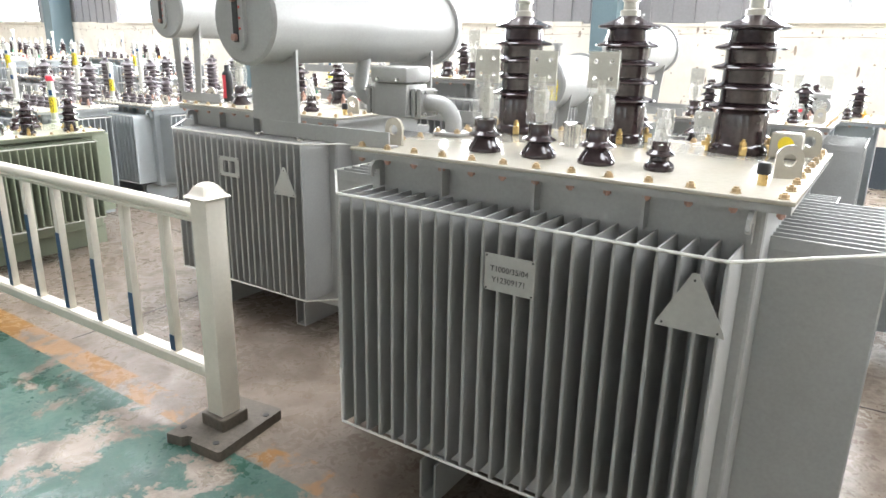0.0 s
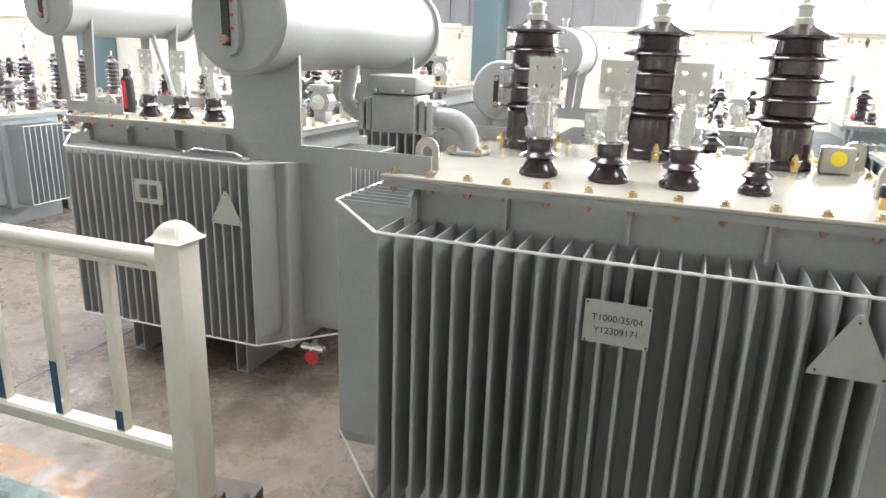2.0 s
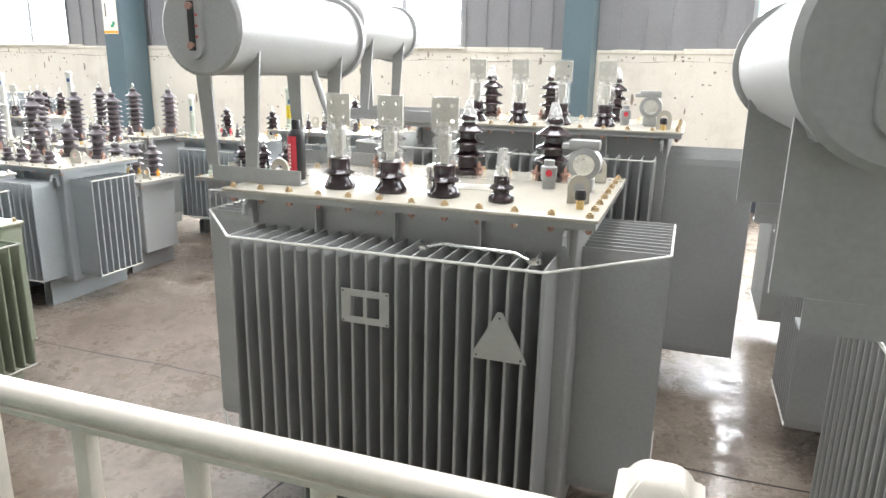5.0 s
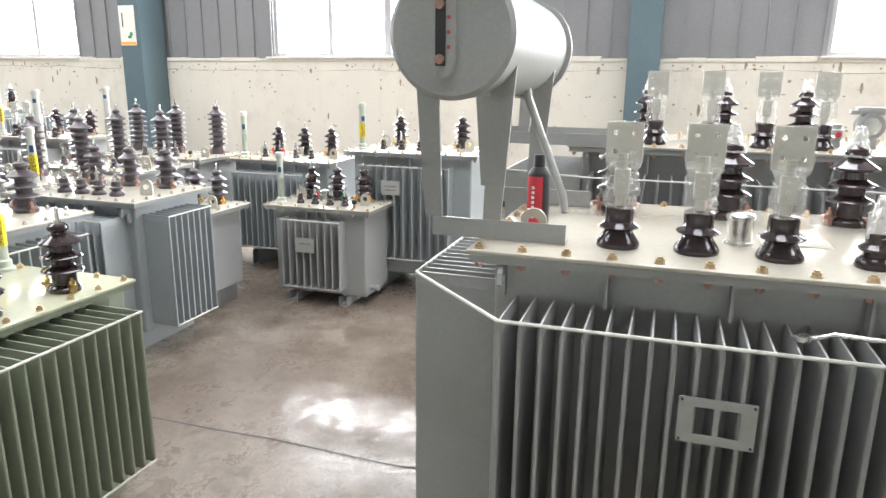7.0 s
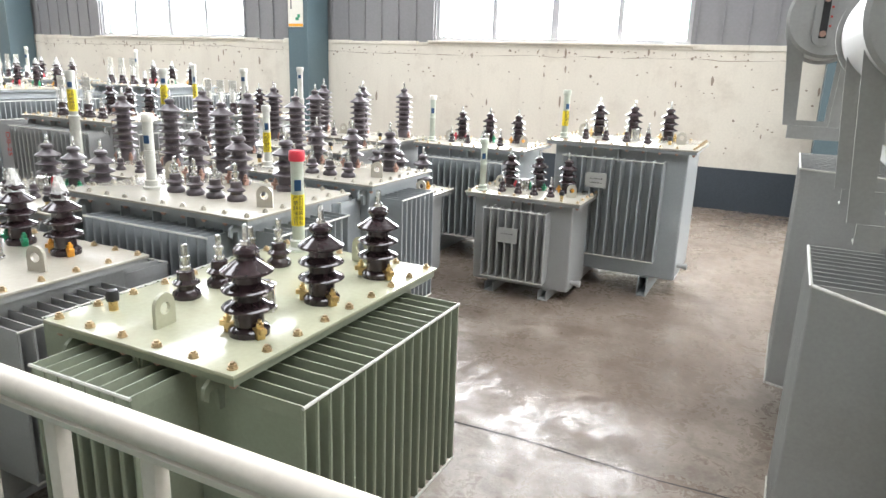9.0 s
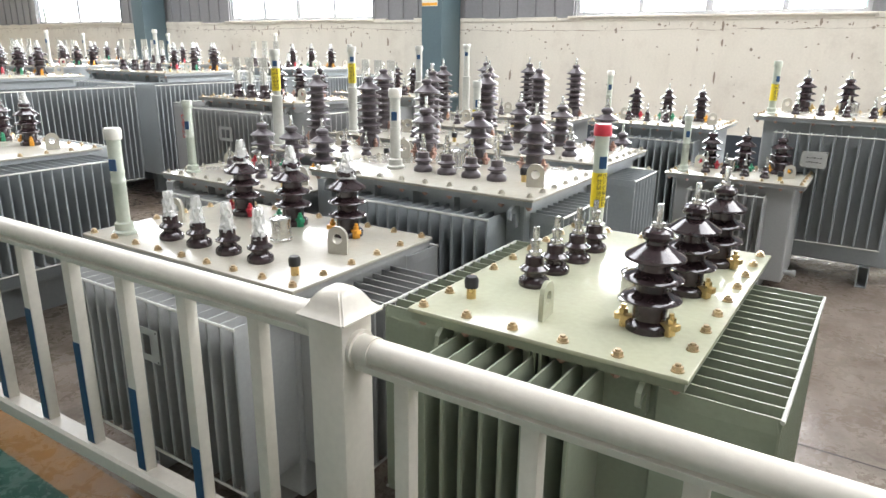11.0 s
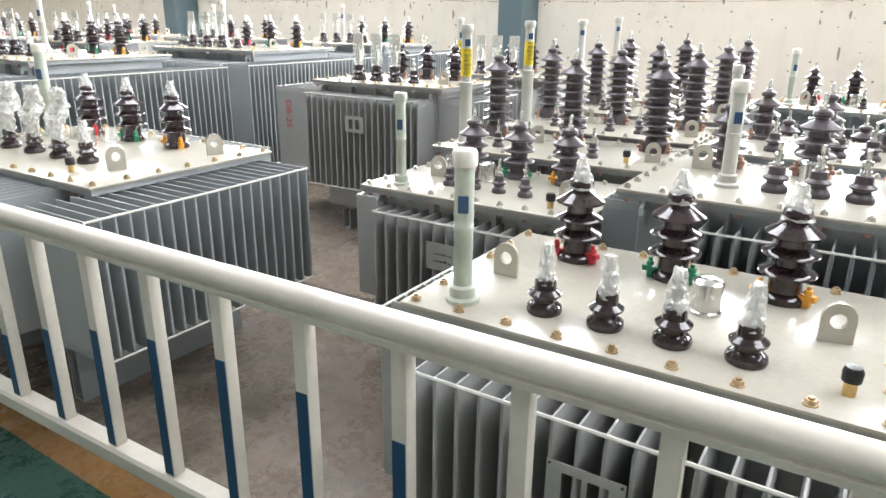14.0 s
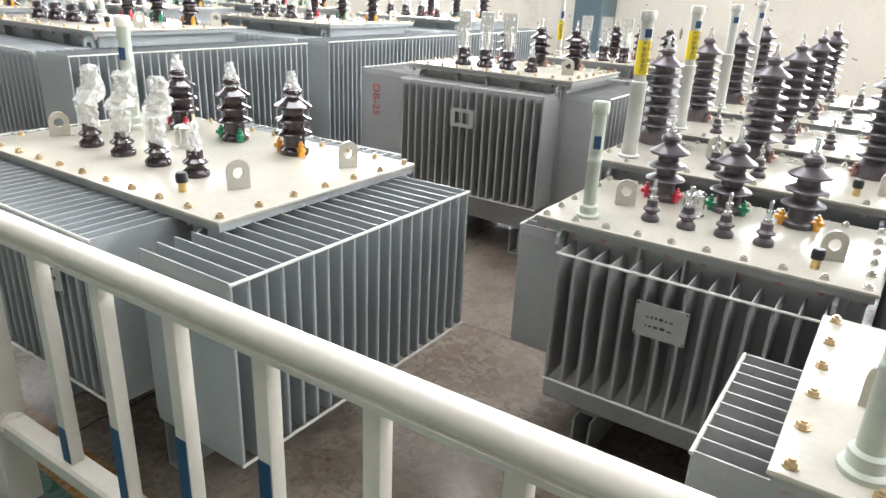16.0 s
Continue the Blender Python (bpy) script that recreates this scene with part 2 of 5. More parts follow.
    l.new(geo.outputs["Position"], sm.inputs["Vector"])
    l.new(sm.outputs[0], streak.inputs["Vector"])
    streak.inputs["Scale"].default_value, streak.inputs["Detail"].default_value = 1.0, 6
    scratch = tex(16, 9, 0.75, 1.2)
    scuff = op("ADD", op("ADD", rng(mid, 0.40, 0.60, -0.05, 0.2), rng(scratch, 0.47, 0.56, -0.03, 0.16)), rng(streak.outputs["Fac"], 0.45, 0.65, -0.02, 0.08))
    l.new(op("ADD", rng(wet, 0.38, 0.62, 0.08, 0.36), scuff), b.inputs["Roughness"])
    bp = n.new("ShaderNodeBump")
    bp.inputs["Strength"].default_value, bp.inputs["Distance"].default_value = 0.5, 0.004
    l.new(op("ADD", mid, op("MULTIPLY", fine, 0.4)), bp.inputs["Height"])
    l.new(bp.outputs[0], b.inputs["Normal"])
    return m


FLOOR = floor_mat()


# ---- mesh helpers ----
def box(bm, lo, hi, bevel=0.0):
    lo, hi = Vector(lo), Vector(hi)
    r = bmesh.ops.create_cube(bm, size=1, matrix=Matrix.LocRotScale((lo + hi) / 2, None, hi - lo))
    if bevel:
        es = list({e for v in r["verts"] for e in v.link_edges})
        bmesh.ops.bevel(bm, geom=es, offset=bevel, segments=2, affect="EDGES", profile=0.5)


def cyl(bm, a, b, r, seg=12, r2=None):
    a, b = Vector(a), Vector(b)
    d = b - a
    m = Matrix.Translation((a + b) / 2) @ d.to_track_quat("Z", "Y").to_matrix().to_4x4()
    bmesh.ops.create_cone(bm, cap_ends=True, segments=seg, radius1=r, radius2=r if r2 is None else r2, depth=d.length, matrix=m)


def lathe(bm, profile, seg=20, m=Matrix()):
    rings = []
    for r, z in profile:
        if r < 1e-6:
            rings.append([bm.verts.new(m @ Vector((0, 0, z)))])
        else:
            rings.append([bm.verts.new(m @ Vector((r * math.cos(2 * math.pi * i / seg), r * math.sin(2 * math.pi * i / seg), z))) for i in range(seg)])
    for p, q in zip(rings, rings[1:]):
        for i in range(seg):
            j = (i + 1) % seg
            vs = [p[i % len(p)], p[j % len(p)], q[j % len(q)], q[i % len(q)]]
            u = []
            for v in vs:
                if v not in u:
                    u.append(v)
            if len(u) > 2:
                bm.faces.new(u)


def tube_along(bm, pts, r, seg=8):
    pts = [Vector(p) for p in pts]
    rings = []
    for i, p in enumerate(pts):
        d = (pts[min(i + 1, len(pts) - 1)] - pts[max(i - 1, 0)]).normalized()
        q = d.to_track_quat("Z", "Y")
        rings.append([bm.verts.new(p + q @ Vector((r * math.cos(2 * math.pi * k / seg), r * math.sin(2 * math.pi * k / seg), 0))) for k in range(seg)])
    for a, b in zip(rings, rings[1:]):
        off = min(range(seg), key=lambda o: (a[0].co - b[o].co).length)
        for k in range(seg):
            bm.faces.new((a[k], a[(k + 1) % seg], b[(k + 1 + off) % seg], b[(k + off) % seg]))
    bm.faces.new(list(reversed(rings[0])))
    bm.faces.new(rings[-1])


def prism(bm, outline, a, b, axis="y"):
    """Extrude a closed outline (two coordinates a point) from a to b along an axis."""
    def at(p, q):
        return {"x": (q, p[0], p[1]), "y": (p[0], q, p[1]), "z": (p[0], p[1], q)}[axis]
    v0, v1 = [bm.verts.new(at(p, a)) for p in outline], [bm.verts.new(at(p, b)) for p in outline]
    bm.faces.new(v0)
    bm.faces.new(list(reversed(v1)))
    for i in range(len(outline)):
        j = (i + 1) % len(outline)
        bm.faces.new((v0[i], v1[i], v1[j], v0[j]))


def mesh(bm, material, smooth=0):
    me = bpy.data.meshes.new("mesh")
    bmesh.ops.recalc_face_normals(bm, faces=bm.faces)
    bm.to_mesh(me)
    bm.free()
    me.materials.append(material)
    if smooth:
        me.shade_smooth()
        me.set_sharp_from_angle(angle=radians(smooth))
    return me


CACHE = {}


def cached(key, build):
    if key not in CACHE:
        CACHE[key] = build()
    return CACHE[key]


def piece(name, me, parent, loc=(0, 0, 0), rz=0.0, label="", rx=0.0, ry=0.0, scale=None):
    ob = new(name, me)
    ob.parent = parent
    ob.matrix_basis = pose(*loc, rx, ry, rz)
    if scale:
        ob.scale = scale
    if label:
        ob["label"] = label
    return ob


def part(name, bm, material, parent, label="", loc=(0, 0, 0), smooth=0):
    return piece(name, mesh(bm, material, smooth), parent, loc, 0, label)


def thing(name, label, category, loc=(0, 0, 0), group="", kind=""):
    ob = new(name)
    ob.matrix_basis = pose(*loc)
    return tagged(ob, label, category, group, kind)


def setting(name, bm, material, label, category, smooth=0):
    return tagged(new(name, mesh(bm, material, smooth)), label, category, "", "structure")


def lettering(text, size, material, parent, loc, rx, rz, label="", name="lettering"):
    cu = bpy.data.curves.new("text", "FONT")
    cu.body, cu.size, cu.extrude = text, size, 0.0004
    cu.align_x, cu.align_y = "CENTER", "CENTER"
    tmp = bpy.data.objects.new("text", cu)
    scene.collection.objects.link(tmp)
    dg = bpy.context.evaluated_depsgraph_get()
    me = bpy.data.meshes.new_from_object(tmp.evaluated_get(dg))
    bpy.data.objects.remove(tmp)
    me.materials.clear()
    me.materials.append(material)
    return piece(name, me, parent, loc, rz, label, rx)


# ---- hall ----
def build_hall():
    bm = bmesh.new()
    box(bm, (HALL_X0, HALL_Y0, -0.2), (HALL_X1, HALL_Y1, 0))
    setting("floor", bm, FLOOR, "glossy brown concrete floor with worn green and orange aisle paint", "floor")
    # saw-cut joints, as thin dark strips
    bm = bmesh.new()
    for a, b, amp in (((HALL_X0, 3.735), (HALL_X1, 3.735), 0.012), ((-3.72, 1.98), (-3.72, 10.2), 0.008), ((-9.6, 1.98), (-9.6, 10.2), 0.008), ((2.2, 1.98), (2.2, 10.2), 0.008)):
        steps = 120
        prev = None
        rnd = random.Random(5)
        for i in range(steps + 1):
            f = i / steps
            jx, jy = (0, rnd.uniform(-amp, amp)) if a[1] == b[1] else (rnd.uniform(-amp, amp), 0)
            p = Vector((a[0] + (b[0] - a[0]) * f + jx, a[1] + (b[1] - a[1]) * f + jy, 0.0015))
            w = rnd.uniform(0.0035, 0.0075)
            o = Vector((0, w, 0)) if a[1] == b[1] else Vector((w, 0, 0))
            cur = (bm.verts.new(p - o), bm.verts.new(p + o))
            if prev:
                bm.faces.new((prev[0], cur[0], cur[1], prev[1]))
            prev = cur
    setting("floor_joint", bm, JOINT, "dark saw-cut joints in the concrete floor", "floor joint")

    y0, y1 = HALL_Y1, HALL_Y1 + 0.24
    for name, ya, yb, lab in (("wall_north", y0, y1, "cream plastered wall with chips under the windows"), ("wall_south", HALL_Y0 - 0.24, HALL_Y0, "cream plastered wall under the windows")):
        bm = bmesh.new()
        box(bm, (HALL_X0, ya, 0), (HALL_X1, yb, 1.95))
        setting(name, bm, PLASTER, lab, "wall")
        # sheet cladding above the plaster, round the windows
        bm = bmesh.new()
        edges = [HALL_X0] + [e for c in BAYS for e in (c - 1.78, c + 1.78)] + [HALL_X1]
        for a, b in zip(edges[::2], edges[1::2]):
            box(bm, (a, ya + 0.06, 1.95), (b, yb, WIN_TOP))
            k = int((b - a) / 0.3)
            for i in range(k + 1):
                x = a + 0.04 + i * (b - a - 0.08) / max(k, 1)
                box(bm, (x - 0.014, ya + 0.035 if ya > 0 else yb - 0.02, 2.0), (x + 0.014, ya + 0.062 if ya > 0 else yb + 0.02, WIN_TOP))
        box(bm, (HALL_X0, ya + 0.06, WIN_TOP), (HALL_X1, yb, HALL_Z))
        for i in range(120):
            x = HALL_X0 + 0.15 + i * 0.305
            if x < HALL_X1:
                box(bm, (x - 0.014, ya + 0.035 if ya > 0 else yb - 0.02, WIN_TOP), (x + 0.014, ya + 0.062 if ya > 0 else yb + 0.02, HALL_Z))
        setting(name + "_cladding", bm, CLAD, "grey ribbed steel sheet cladding above the plaster", "wall cladding")
    # rough top edge of the plaster
    bm = bmesh.new()
    rnd = random.Random(3)
    x = HALL_X0
    while x < HALL_X1:
        w = rnd.uniform(0.25, 0.7)
        h = rnd.uniform(0.02, 0.05)
        box(bm, (x, y0 - 0.012, 1.93), (x + w - 0.003, y0 + 0.05, 1.95 + h), 0.006)
        x += w
    setting("trim_plaster_ledge", bm, PLASTER, "uneven plaster ledge along the wall top", "ledge")
    # chips knocked out of the plaster, thickest under the ledge
    bm = bmesh.new()
    for i in range(1000):
        x = rnd.uniform(HALL_X0 + 0.3, HALL_X1 - 0.3)
        z = 1.9 - abs(rnd.gauss(0, 0.06)) if i % 5 < 2 else rnd.uniform(0.6, 1.88)
        r = rnd.uniform(0.006, 0.02) * (1 if i % 3 == 0 else 1.3)
        k = rnd.uniform(0.5, 1.0) if i % 7 else 3.5
        ring = [(x + r * rnd.uniform(0.5, 1.1) * math.cos(j * math.pi / 3), z + r * k * rnd.uniform(0.5, 1.1) * math.sin(j * math.pi / 3)) for j in range(6)]
        bm.faces.new([bm.verts.new((p[0], y0 - 0.003, p[1])) for p in ring])
    prev = None
    x, z = HALL_X0, 1.86
    while x < HALL_X1:
        z = min(1.9, max(1.8, z + rnd.uniform(-0.012, 0.012)))
        w = rnd.uniform(0.0, 0.005)
        cur = (bm.verts.new((x, y0 - 0.003, z - w)), bm.verts.new((x, y0 - 0.003, z + w)))
        if prev:
            bm.faces.new((prev[0], cur[0], cur[1], prev[1]))
        prev = cur
        x += rnd.uniform(0.08, 0.2)
    setting("trim_plaster_chips", bm, CHIP, "small brown chips knocked out of the plaster", "plaster chips")
    bm = bmesh.new()
    box(bm, (HALL_X0, y0 - 0.006, 0), (HALL_X1, y0, 0.52))
    setting("baseboard", bm, BAND, "dark blue painted dado band along the wall foot", "skirting")
    for name, xa, xb in (("wall_west", HALL_X0 - 0.24, HALL_X0), ("wall_east", HALL_X1, HALL_X1 + 0.24)):
        bm = bmesh.new()
        box(bm, (xa, HALL_Y0 - 0.24, 0), (xb, HALL_Y1 + 0.24, HALL_Z))
        setting(name, bm, PLASTER, "cream plastered end wall of the hall", "wall")
    # roof sheet with open skylight slots
    bm = bmesh.new()
    edges = [HALL_X0 - 0.3] + [e for c in SKYLIGHTS for e in (c - 1.25, c + 1.25)] + [HALL_X1 + 0.3]
    for a, b in zip(edges[::2], edges[1::2]):
        box(bm, (a, HALL_Y0 - 0.3, HALL_Z), (b, HALL_Y1 + 0.3, HALL_Z + 0.08))
    for c in SKYLIGHTS:
        box(bm, (c - 1.25, HALL_Y0 - 0.3, HALL_Z), (c + 1.25, 0.3, HALL_Z + 0.08))
        box(bm, (c - 1.25, 9.1, HALL_Z), (c + 1.25, HALL_Y1 + 0.3, HALL_Z + 0.08))
    setting("ceiling", bm, CEIL, "pale steel sheet roof with skylight strips", "ceiling")
    # steel columns
    for i, cx in enumerate((-18.28, -10.97, -3.68, 3.6)):
        bm = bmesh.new()
        for ya, yb in ((9.66, 9.68), (10.16, 10.18)):
            box(bm, (cx - 0.18, ya, 0), (cx + 0.18, yb, HALL_Z))
        box(bm, (cx - 0.006, 9.68, 0), (cx + 0.006, 10.16, HALL_Z))
        box(bm, (cx + 0.165, 9.682, 0), (cx + 0.177, 10.158, HALL_Z))
        box(bm, (cx - 0.177, 9.682, 0), (cx - 0.165, 10.158, HALL_Z))
        box(bm, (cx - 0.24, 9.58, 0), (cx + 0.24, 10.19, 0.03))
        setting("column_%d" % (i + 1), bm, COLUMN, "blue-grey painted steel column against the wall", "column")
    # windows
    for side, yw in (("n", HALL_Y1 + 0.1), ("s", HALL_Y0 - 0.16)):
        for i, c in enumerate(BAYS):
            w = thing("window_%d" % (i + 1 + (len(BAYS) if side == "s" else 0)), "white framed sliding window with bright daylight behind", "window", (c, yw, SILL), "", "structure")
            bm = bmesh.new()
            h = WIN_TOP - SILL
            box(bm, (-1.78, 0, 0), (1.78, 0.08, 0.05))
            box(bm, (-1.78, 0, h - 0.05), (1.78, 0.08, h))
            for x in (-1.78, 1.73):
                box(bm, (x, 0, 0.05), (x + 0.05, 0.08, h - 0.05))
            part("window_frame", bm, FRAME, w)
            for x in (-0.88, 0.0, 0.88):
                bm = bmesh.new()
                ww = 0.035 if x else 0.05
                box(bm, (x - ww, 0.012, 0.05), (x + ww, 0.068, h - 0.05), 0.004)
                part("mullion", bm, FRAME, w)
            for x in (-1.73, -0.845, 0.05, 0.915):
                bm = bmesh.new()
                box(bm, (x, 0.036, 0.05), (x + (0.815 if abs(x) > 1 or x > 0.5 else 0.795), 0.041, h - 0.05))
                pn = part("pane", bm, GLASS, w)
                pn.visible_shadow = False
            bm = bmesh.new()
            box(bm, (-1.86, -0.14 if side == "n" else 0.02, -0.03), (1.86, 0.02 if side == "n" else 0.18, -0.002), 0.004)
            part("window_sill", bm, PLASTER, w)
    bd = backdrop_mat()
    bm = bmesh.new()
    box(bm, (-45, 22, -2), (30, 22.2, 14))
    tagged(new("backdrop", mesh(bm, bd)), "bright washed-out outdoor greenery beyond the windows", "backdrop", "", "structure")
    # paper notice on the column
    p = thing("notice", "white paper notice with a green plant print on the column", "notice", (-11.0, 9.655, 2.42))
    bm = bmesh.new()
    box(bm, (-0.14, -0.004, -0.28), (0.14, 0, 0.28))
    part("sheet", bm, CAP_WHITE, p)
    for i, (x, z, w, h, mt) in enumerate(((0, -0.25, 0.27, 0.04, YELLOW), (0.06, -0.12, 0.05, 0.05, GREEN), (0.03, -0.16, 0.06, 0.04, GREEN), (-0.08, 0.08, 0.02, 0.2, INK))):
        bm = bmesh.new()
        box(bm, (x - w / 2, -0.006, z - h / 2), (x + w / 2, -0.0042, z + h / 2))
        part("print", bm, mt, p)


build_hall()


# ---- fence ----
def build_fence():
    posts = ((-2.266, 1.858), (-5.868, 1.85), (-9.36, 1.79), (-12.9, 1.73))
    lifts = ((0.0, 0.0), (0.044, 0.066), (0.044, 0.066))

    def post(px, py, base, sides):
        t = thing("fence_post", "white square steel fence post" + (" on a dark rubber foot" if base else " with a pyramid cap"), "fence post", (px, py, 0), "fence posts")
        bm = bmesh.new()
        box(bm, (-0.048, -0.048, 0.04), (0.048, 0.048, 1.033), 0.006)
        part("shaft", bm, FENCE, t, "", (0, 0, 0), 40)
        bm = bmesh.new()
        prof = [(0.047, 1.01), (0.065, 1.016), (0.066, 1.021), (0.058, 1.027), (0.05, 1.035), (0.043, 1.049), (0.035, 1.061), (0.024, 1.071), (0.012, 1.076), (0.0, 1.078)]
        lathe(bm, [(r * 1.414, z + 0.02) for r, z in prof], 4, pose(0, 0, 0, 0, 0, 45))
        bmesh.ops.bevel(bm, geom=[e for e in bm.edges if abs(e.verts[0].co.z - e.verts[1].co.z) > 0.001], offset=0.004, segments=2, affect="EDGES")
        part("cap", bm, FENCE, t, "", (0, 0, 0), 50)
        for s, (up, low) in sides:
            pz, bz = 0.966 + up, 0.275 + low
            bm = bmesh.new()
            cyl(bm, (s * 0.046, 0, pz), (s * 0.058, 0, pz), 0.042, 20)
            cyl(bm, (s * 0.058, 0, pz), (s * 0.095, 0, pz), 0.0345, 16)
            part("collar", bm, FENCE, t, "", (0, 0, 0), 40)
            bm = bmesh.new()
            cyl(bm, (s * 0.046, 0, bz), (s * 0.058, 0, bz), 0.042, 20)
            cyl(bm, (s * 0.058, 0, bz), (s * 0.085, 0, bz), 0.036, 16)
            part("collar", bm, FENCE, t, "", (0, 0, 0), 40)
        if base:
            bm = bmesh.new()
            prism(bm, [(-0.148, -0.188), (-0.07, -0.182), (-0.055, -0.16), (-0.03, -0.158), (-0.012, -0.186), (0.14, -0.195), (0.15, -0.185), (0.15, 0.185), (0.14, 0.195), (-0.14, 0.195), (-0.15, 0.185)], 0, 0.045, "z")
            bmesh.ops.rotate(bm, verts=bm.verts, matrix=Matrix.Rotation(radians(7), 3, "Z"))
            part("rubber_foot", bm, RUBBER, t, "dirty dark rubber foot", (0, 0, 0))
            bm = bmesh.new()
            box(bm, (-0.069, -0.069, 0.04), (0.069, 0.069, 0.1), 0.008)
            part("socket", bm, RUBBER, t)
            # black discs nearly flush with the foot stand in for shaded bolt holes
            for i in range(4):
                a = radians((52, 128, 232, 308)[i])
                bm = bmesh.new()
                cyl(bm, (0.17 * math.cos(a), 0.17 * math.sin(a), 0.04), (0.17 * math.cos(a), 0.17 * math.sin(a), 0.047), 0.014, 10)
                part("bolt", bm, BLACK, t, "flush black disc standing in for a dark bolt hole")
        return t

    for i, (px, py) in enumerate(posts):
        post(px, py, i == 0, [(1, p) for p in lifts[max(0, i - 1):i]] + [(-1, p) for p in lifts[i:i + 1]])
    for (a, ya), (b, yb), (lift, low) in zip(posts, posts[1:], lifts):
        mid, half = (a + b) / 2, (a - b) / 2 - 0.06
        t = thing("railing", "white steel railing with blue reflective tape on its uprights", "railing", (mid, (ya + yb) / 2, 0), "fence panels")
        t.matrix_basis = pose(mid, (ya + yb) / 2, 0, 0, 0, math.degrees(math.atan2(ya - yb, a - b)))
        bm = bmesh.new()
        outline = [(p[0], p[1] + lift) for p in [(-0.026, 0.93), (0.026, 0.93), (0.028, 0.945), (0.02, 0.95)] + [(0.03 * math.cos(radians(a)), 0.968 + 0.03 * math.sin(radians(a))) for a in range(-30, 211, 15)] + [(-0.02, 0.95), (-0.028, 0.945)]]
        prism(bm, outline, -half, half, "x")
        part("top_rail", bm, FENCE, t, "", (0, 0, 0), 30)
        bm = bmesh.new()
        prism(bm, [(p[0], p[1] + 0.007 + low) for p in [(-0.03, 0.24), (0.03, 0.24), (0.033, 0.25), (0.033, 0.285), (0.026, 0.296), (-0.026, 0.296), (-0.033, 0.285), (-0.033, 0.25)]], -half, half, "x")
        part("bottom_rail", bm, FENCE, t, "", (0, 0, 0), 30)
        start, step = (0.295, 0.285) if a > -5 else (0.25, 0.259)
        for i in range(12):
            x = a - start - i * step - mid
            def upright_mesh():
                bm = bmesh.new()
                box(bm, (-0.019, -0.018, 0.295 + low), (0.019, 0.018, 0.94 + lift), 0.004)
                return mesh(bm, FENCE, 40)
            o = piece("upright", cached(("upright", low), upright_mesh), t, (x, 0, 0))
            top = 0.775 + lift * 0.6 - 0.174 * x * x
            bm = bmesh.new()
            box(bm, (-0.016, -0.0205, 0.308 + low), (0.016, -0.0178, top))
            part("tape", bm, BLUE, o, "blue reflective tape")


build_fence()


# ---- transformers ----
def shed_profile(core, sheds, z0, pitch, rise):
    """The outline of a stack of insulator sheds, each a thick disc with a sloping top: radii from the bottom up."""
    out = []
    for i, r in enumerate(sheds):
        z = z0 + i * pitch
        out += [(core, z - 0.005), (core + 0.5 * (r - core), z - 0.003), (r - 0.006, z - 0.001), (r - 0.001, z + 0.001), (r, z + 0.004), (r - 0.003, z + 0.008)]
        out += [(core + 0.6 * (r - core), z + 0.008 + rise * 0.35), (core + 0.2 * (r - core), z + 0.008 + rise * 0.75), (core, z + 0.01 + rise)]
    return out


def hv_mesh(kind, material):
    bm = bmesh.new()
    if kind == "large":
        p = [(0, 0), (0.098, 0), (0.1, 0.012), (0.096, 0.026), (0.088, 0.034), (0.086, 0.13), (0.084, 0.142)]
        p += shed_profile(0.08, [0.122, 0.121, 0.119, 0.117], 0.152, 0.065, 0.011)
        p += [(0.074, 0.406), (0.108, 0.412), (0.112, 0.415), (0.112, 0.421), (0.085, 0.43), (0.05, 0.444), (0.034, 0.456), (0, 0.456)]
    elif kind == "tall":
        p = [(0, 0), (0.066, 0), (0.066, 0.05), (0.058, 0.062), (0.05, 0.075)]
        p += shed_profile(0.046, [0.082, 0.083, 0.083, 0.083, 0.082, 0.081], 0.088, 0.046, 0.011)
        p += [(0.046, 0.358), (0.078, 0.363), (0.082, 0.366), (0.08, 0.372), (0.055, 0.386), (0.032, 0.404), (0.025, 0.412), (0.025, 0.418), (0.033, 0.423), (0.033, 0.434), (0.024, 0.443), (0, 0.446)]
    else:
        p = [(0, 0), (0.055, 0), (0.056, 0.016), (0.05, 0.023), (0.041, 0.028), (0.04, 0.062)]
        p += shed_profile(0.038, [0.071, 0.07], 0.074, 0.05, 0.014)
        p += [(0.036, 0.168), (0.064, 0.172), (0.07, 0.176), (0.069, 0.182), (0.05, 0.194), (0.034, 0.205), (0.025, 0.21), (0.024, 0.216), (0.033, 0.221), (0.036, 0.229), (0.033, 0.239), (0.022, 0.247), (0, 0.25)]
    lathe(bm, p, 24)
    return mesh(bm, material, 35)


def stud_mesh():
    bm = bmesh.new()
    lathe(bm, [(0, 0), (0.014, 0), (0.014, 0.012), (0.008, 0.014), (0.008, 0.05), (0.006, 0.056), (0, 0.056)], 10)
    return mesh(bm, STEEL, 40)


def cap_mesh():
    bm = bmesh.new()
    lathe(bm, [(0, 0), (0.036, 0), (0.036, 0.02), (0.026, 0.024), (0.026, 0.05), (0.032, 0.052), (0.032, 0.06), (0.014, 0.066), (0.012, 0.12), (0, 0.122)], 14)
    return mesh(bm, TIN, 40)


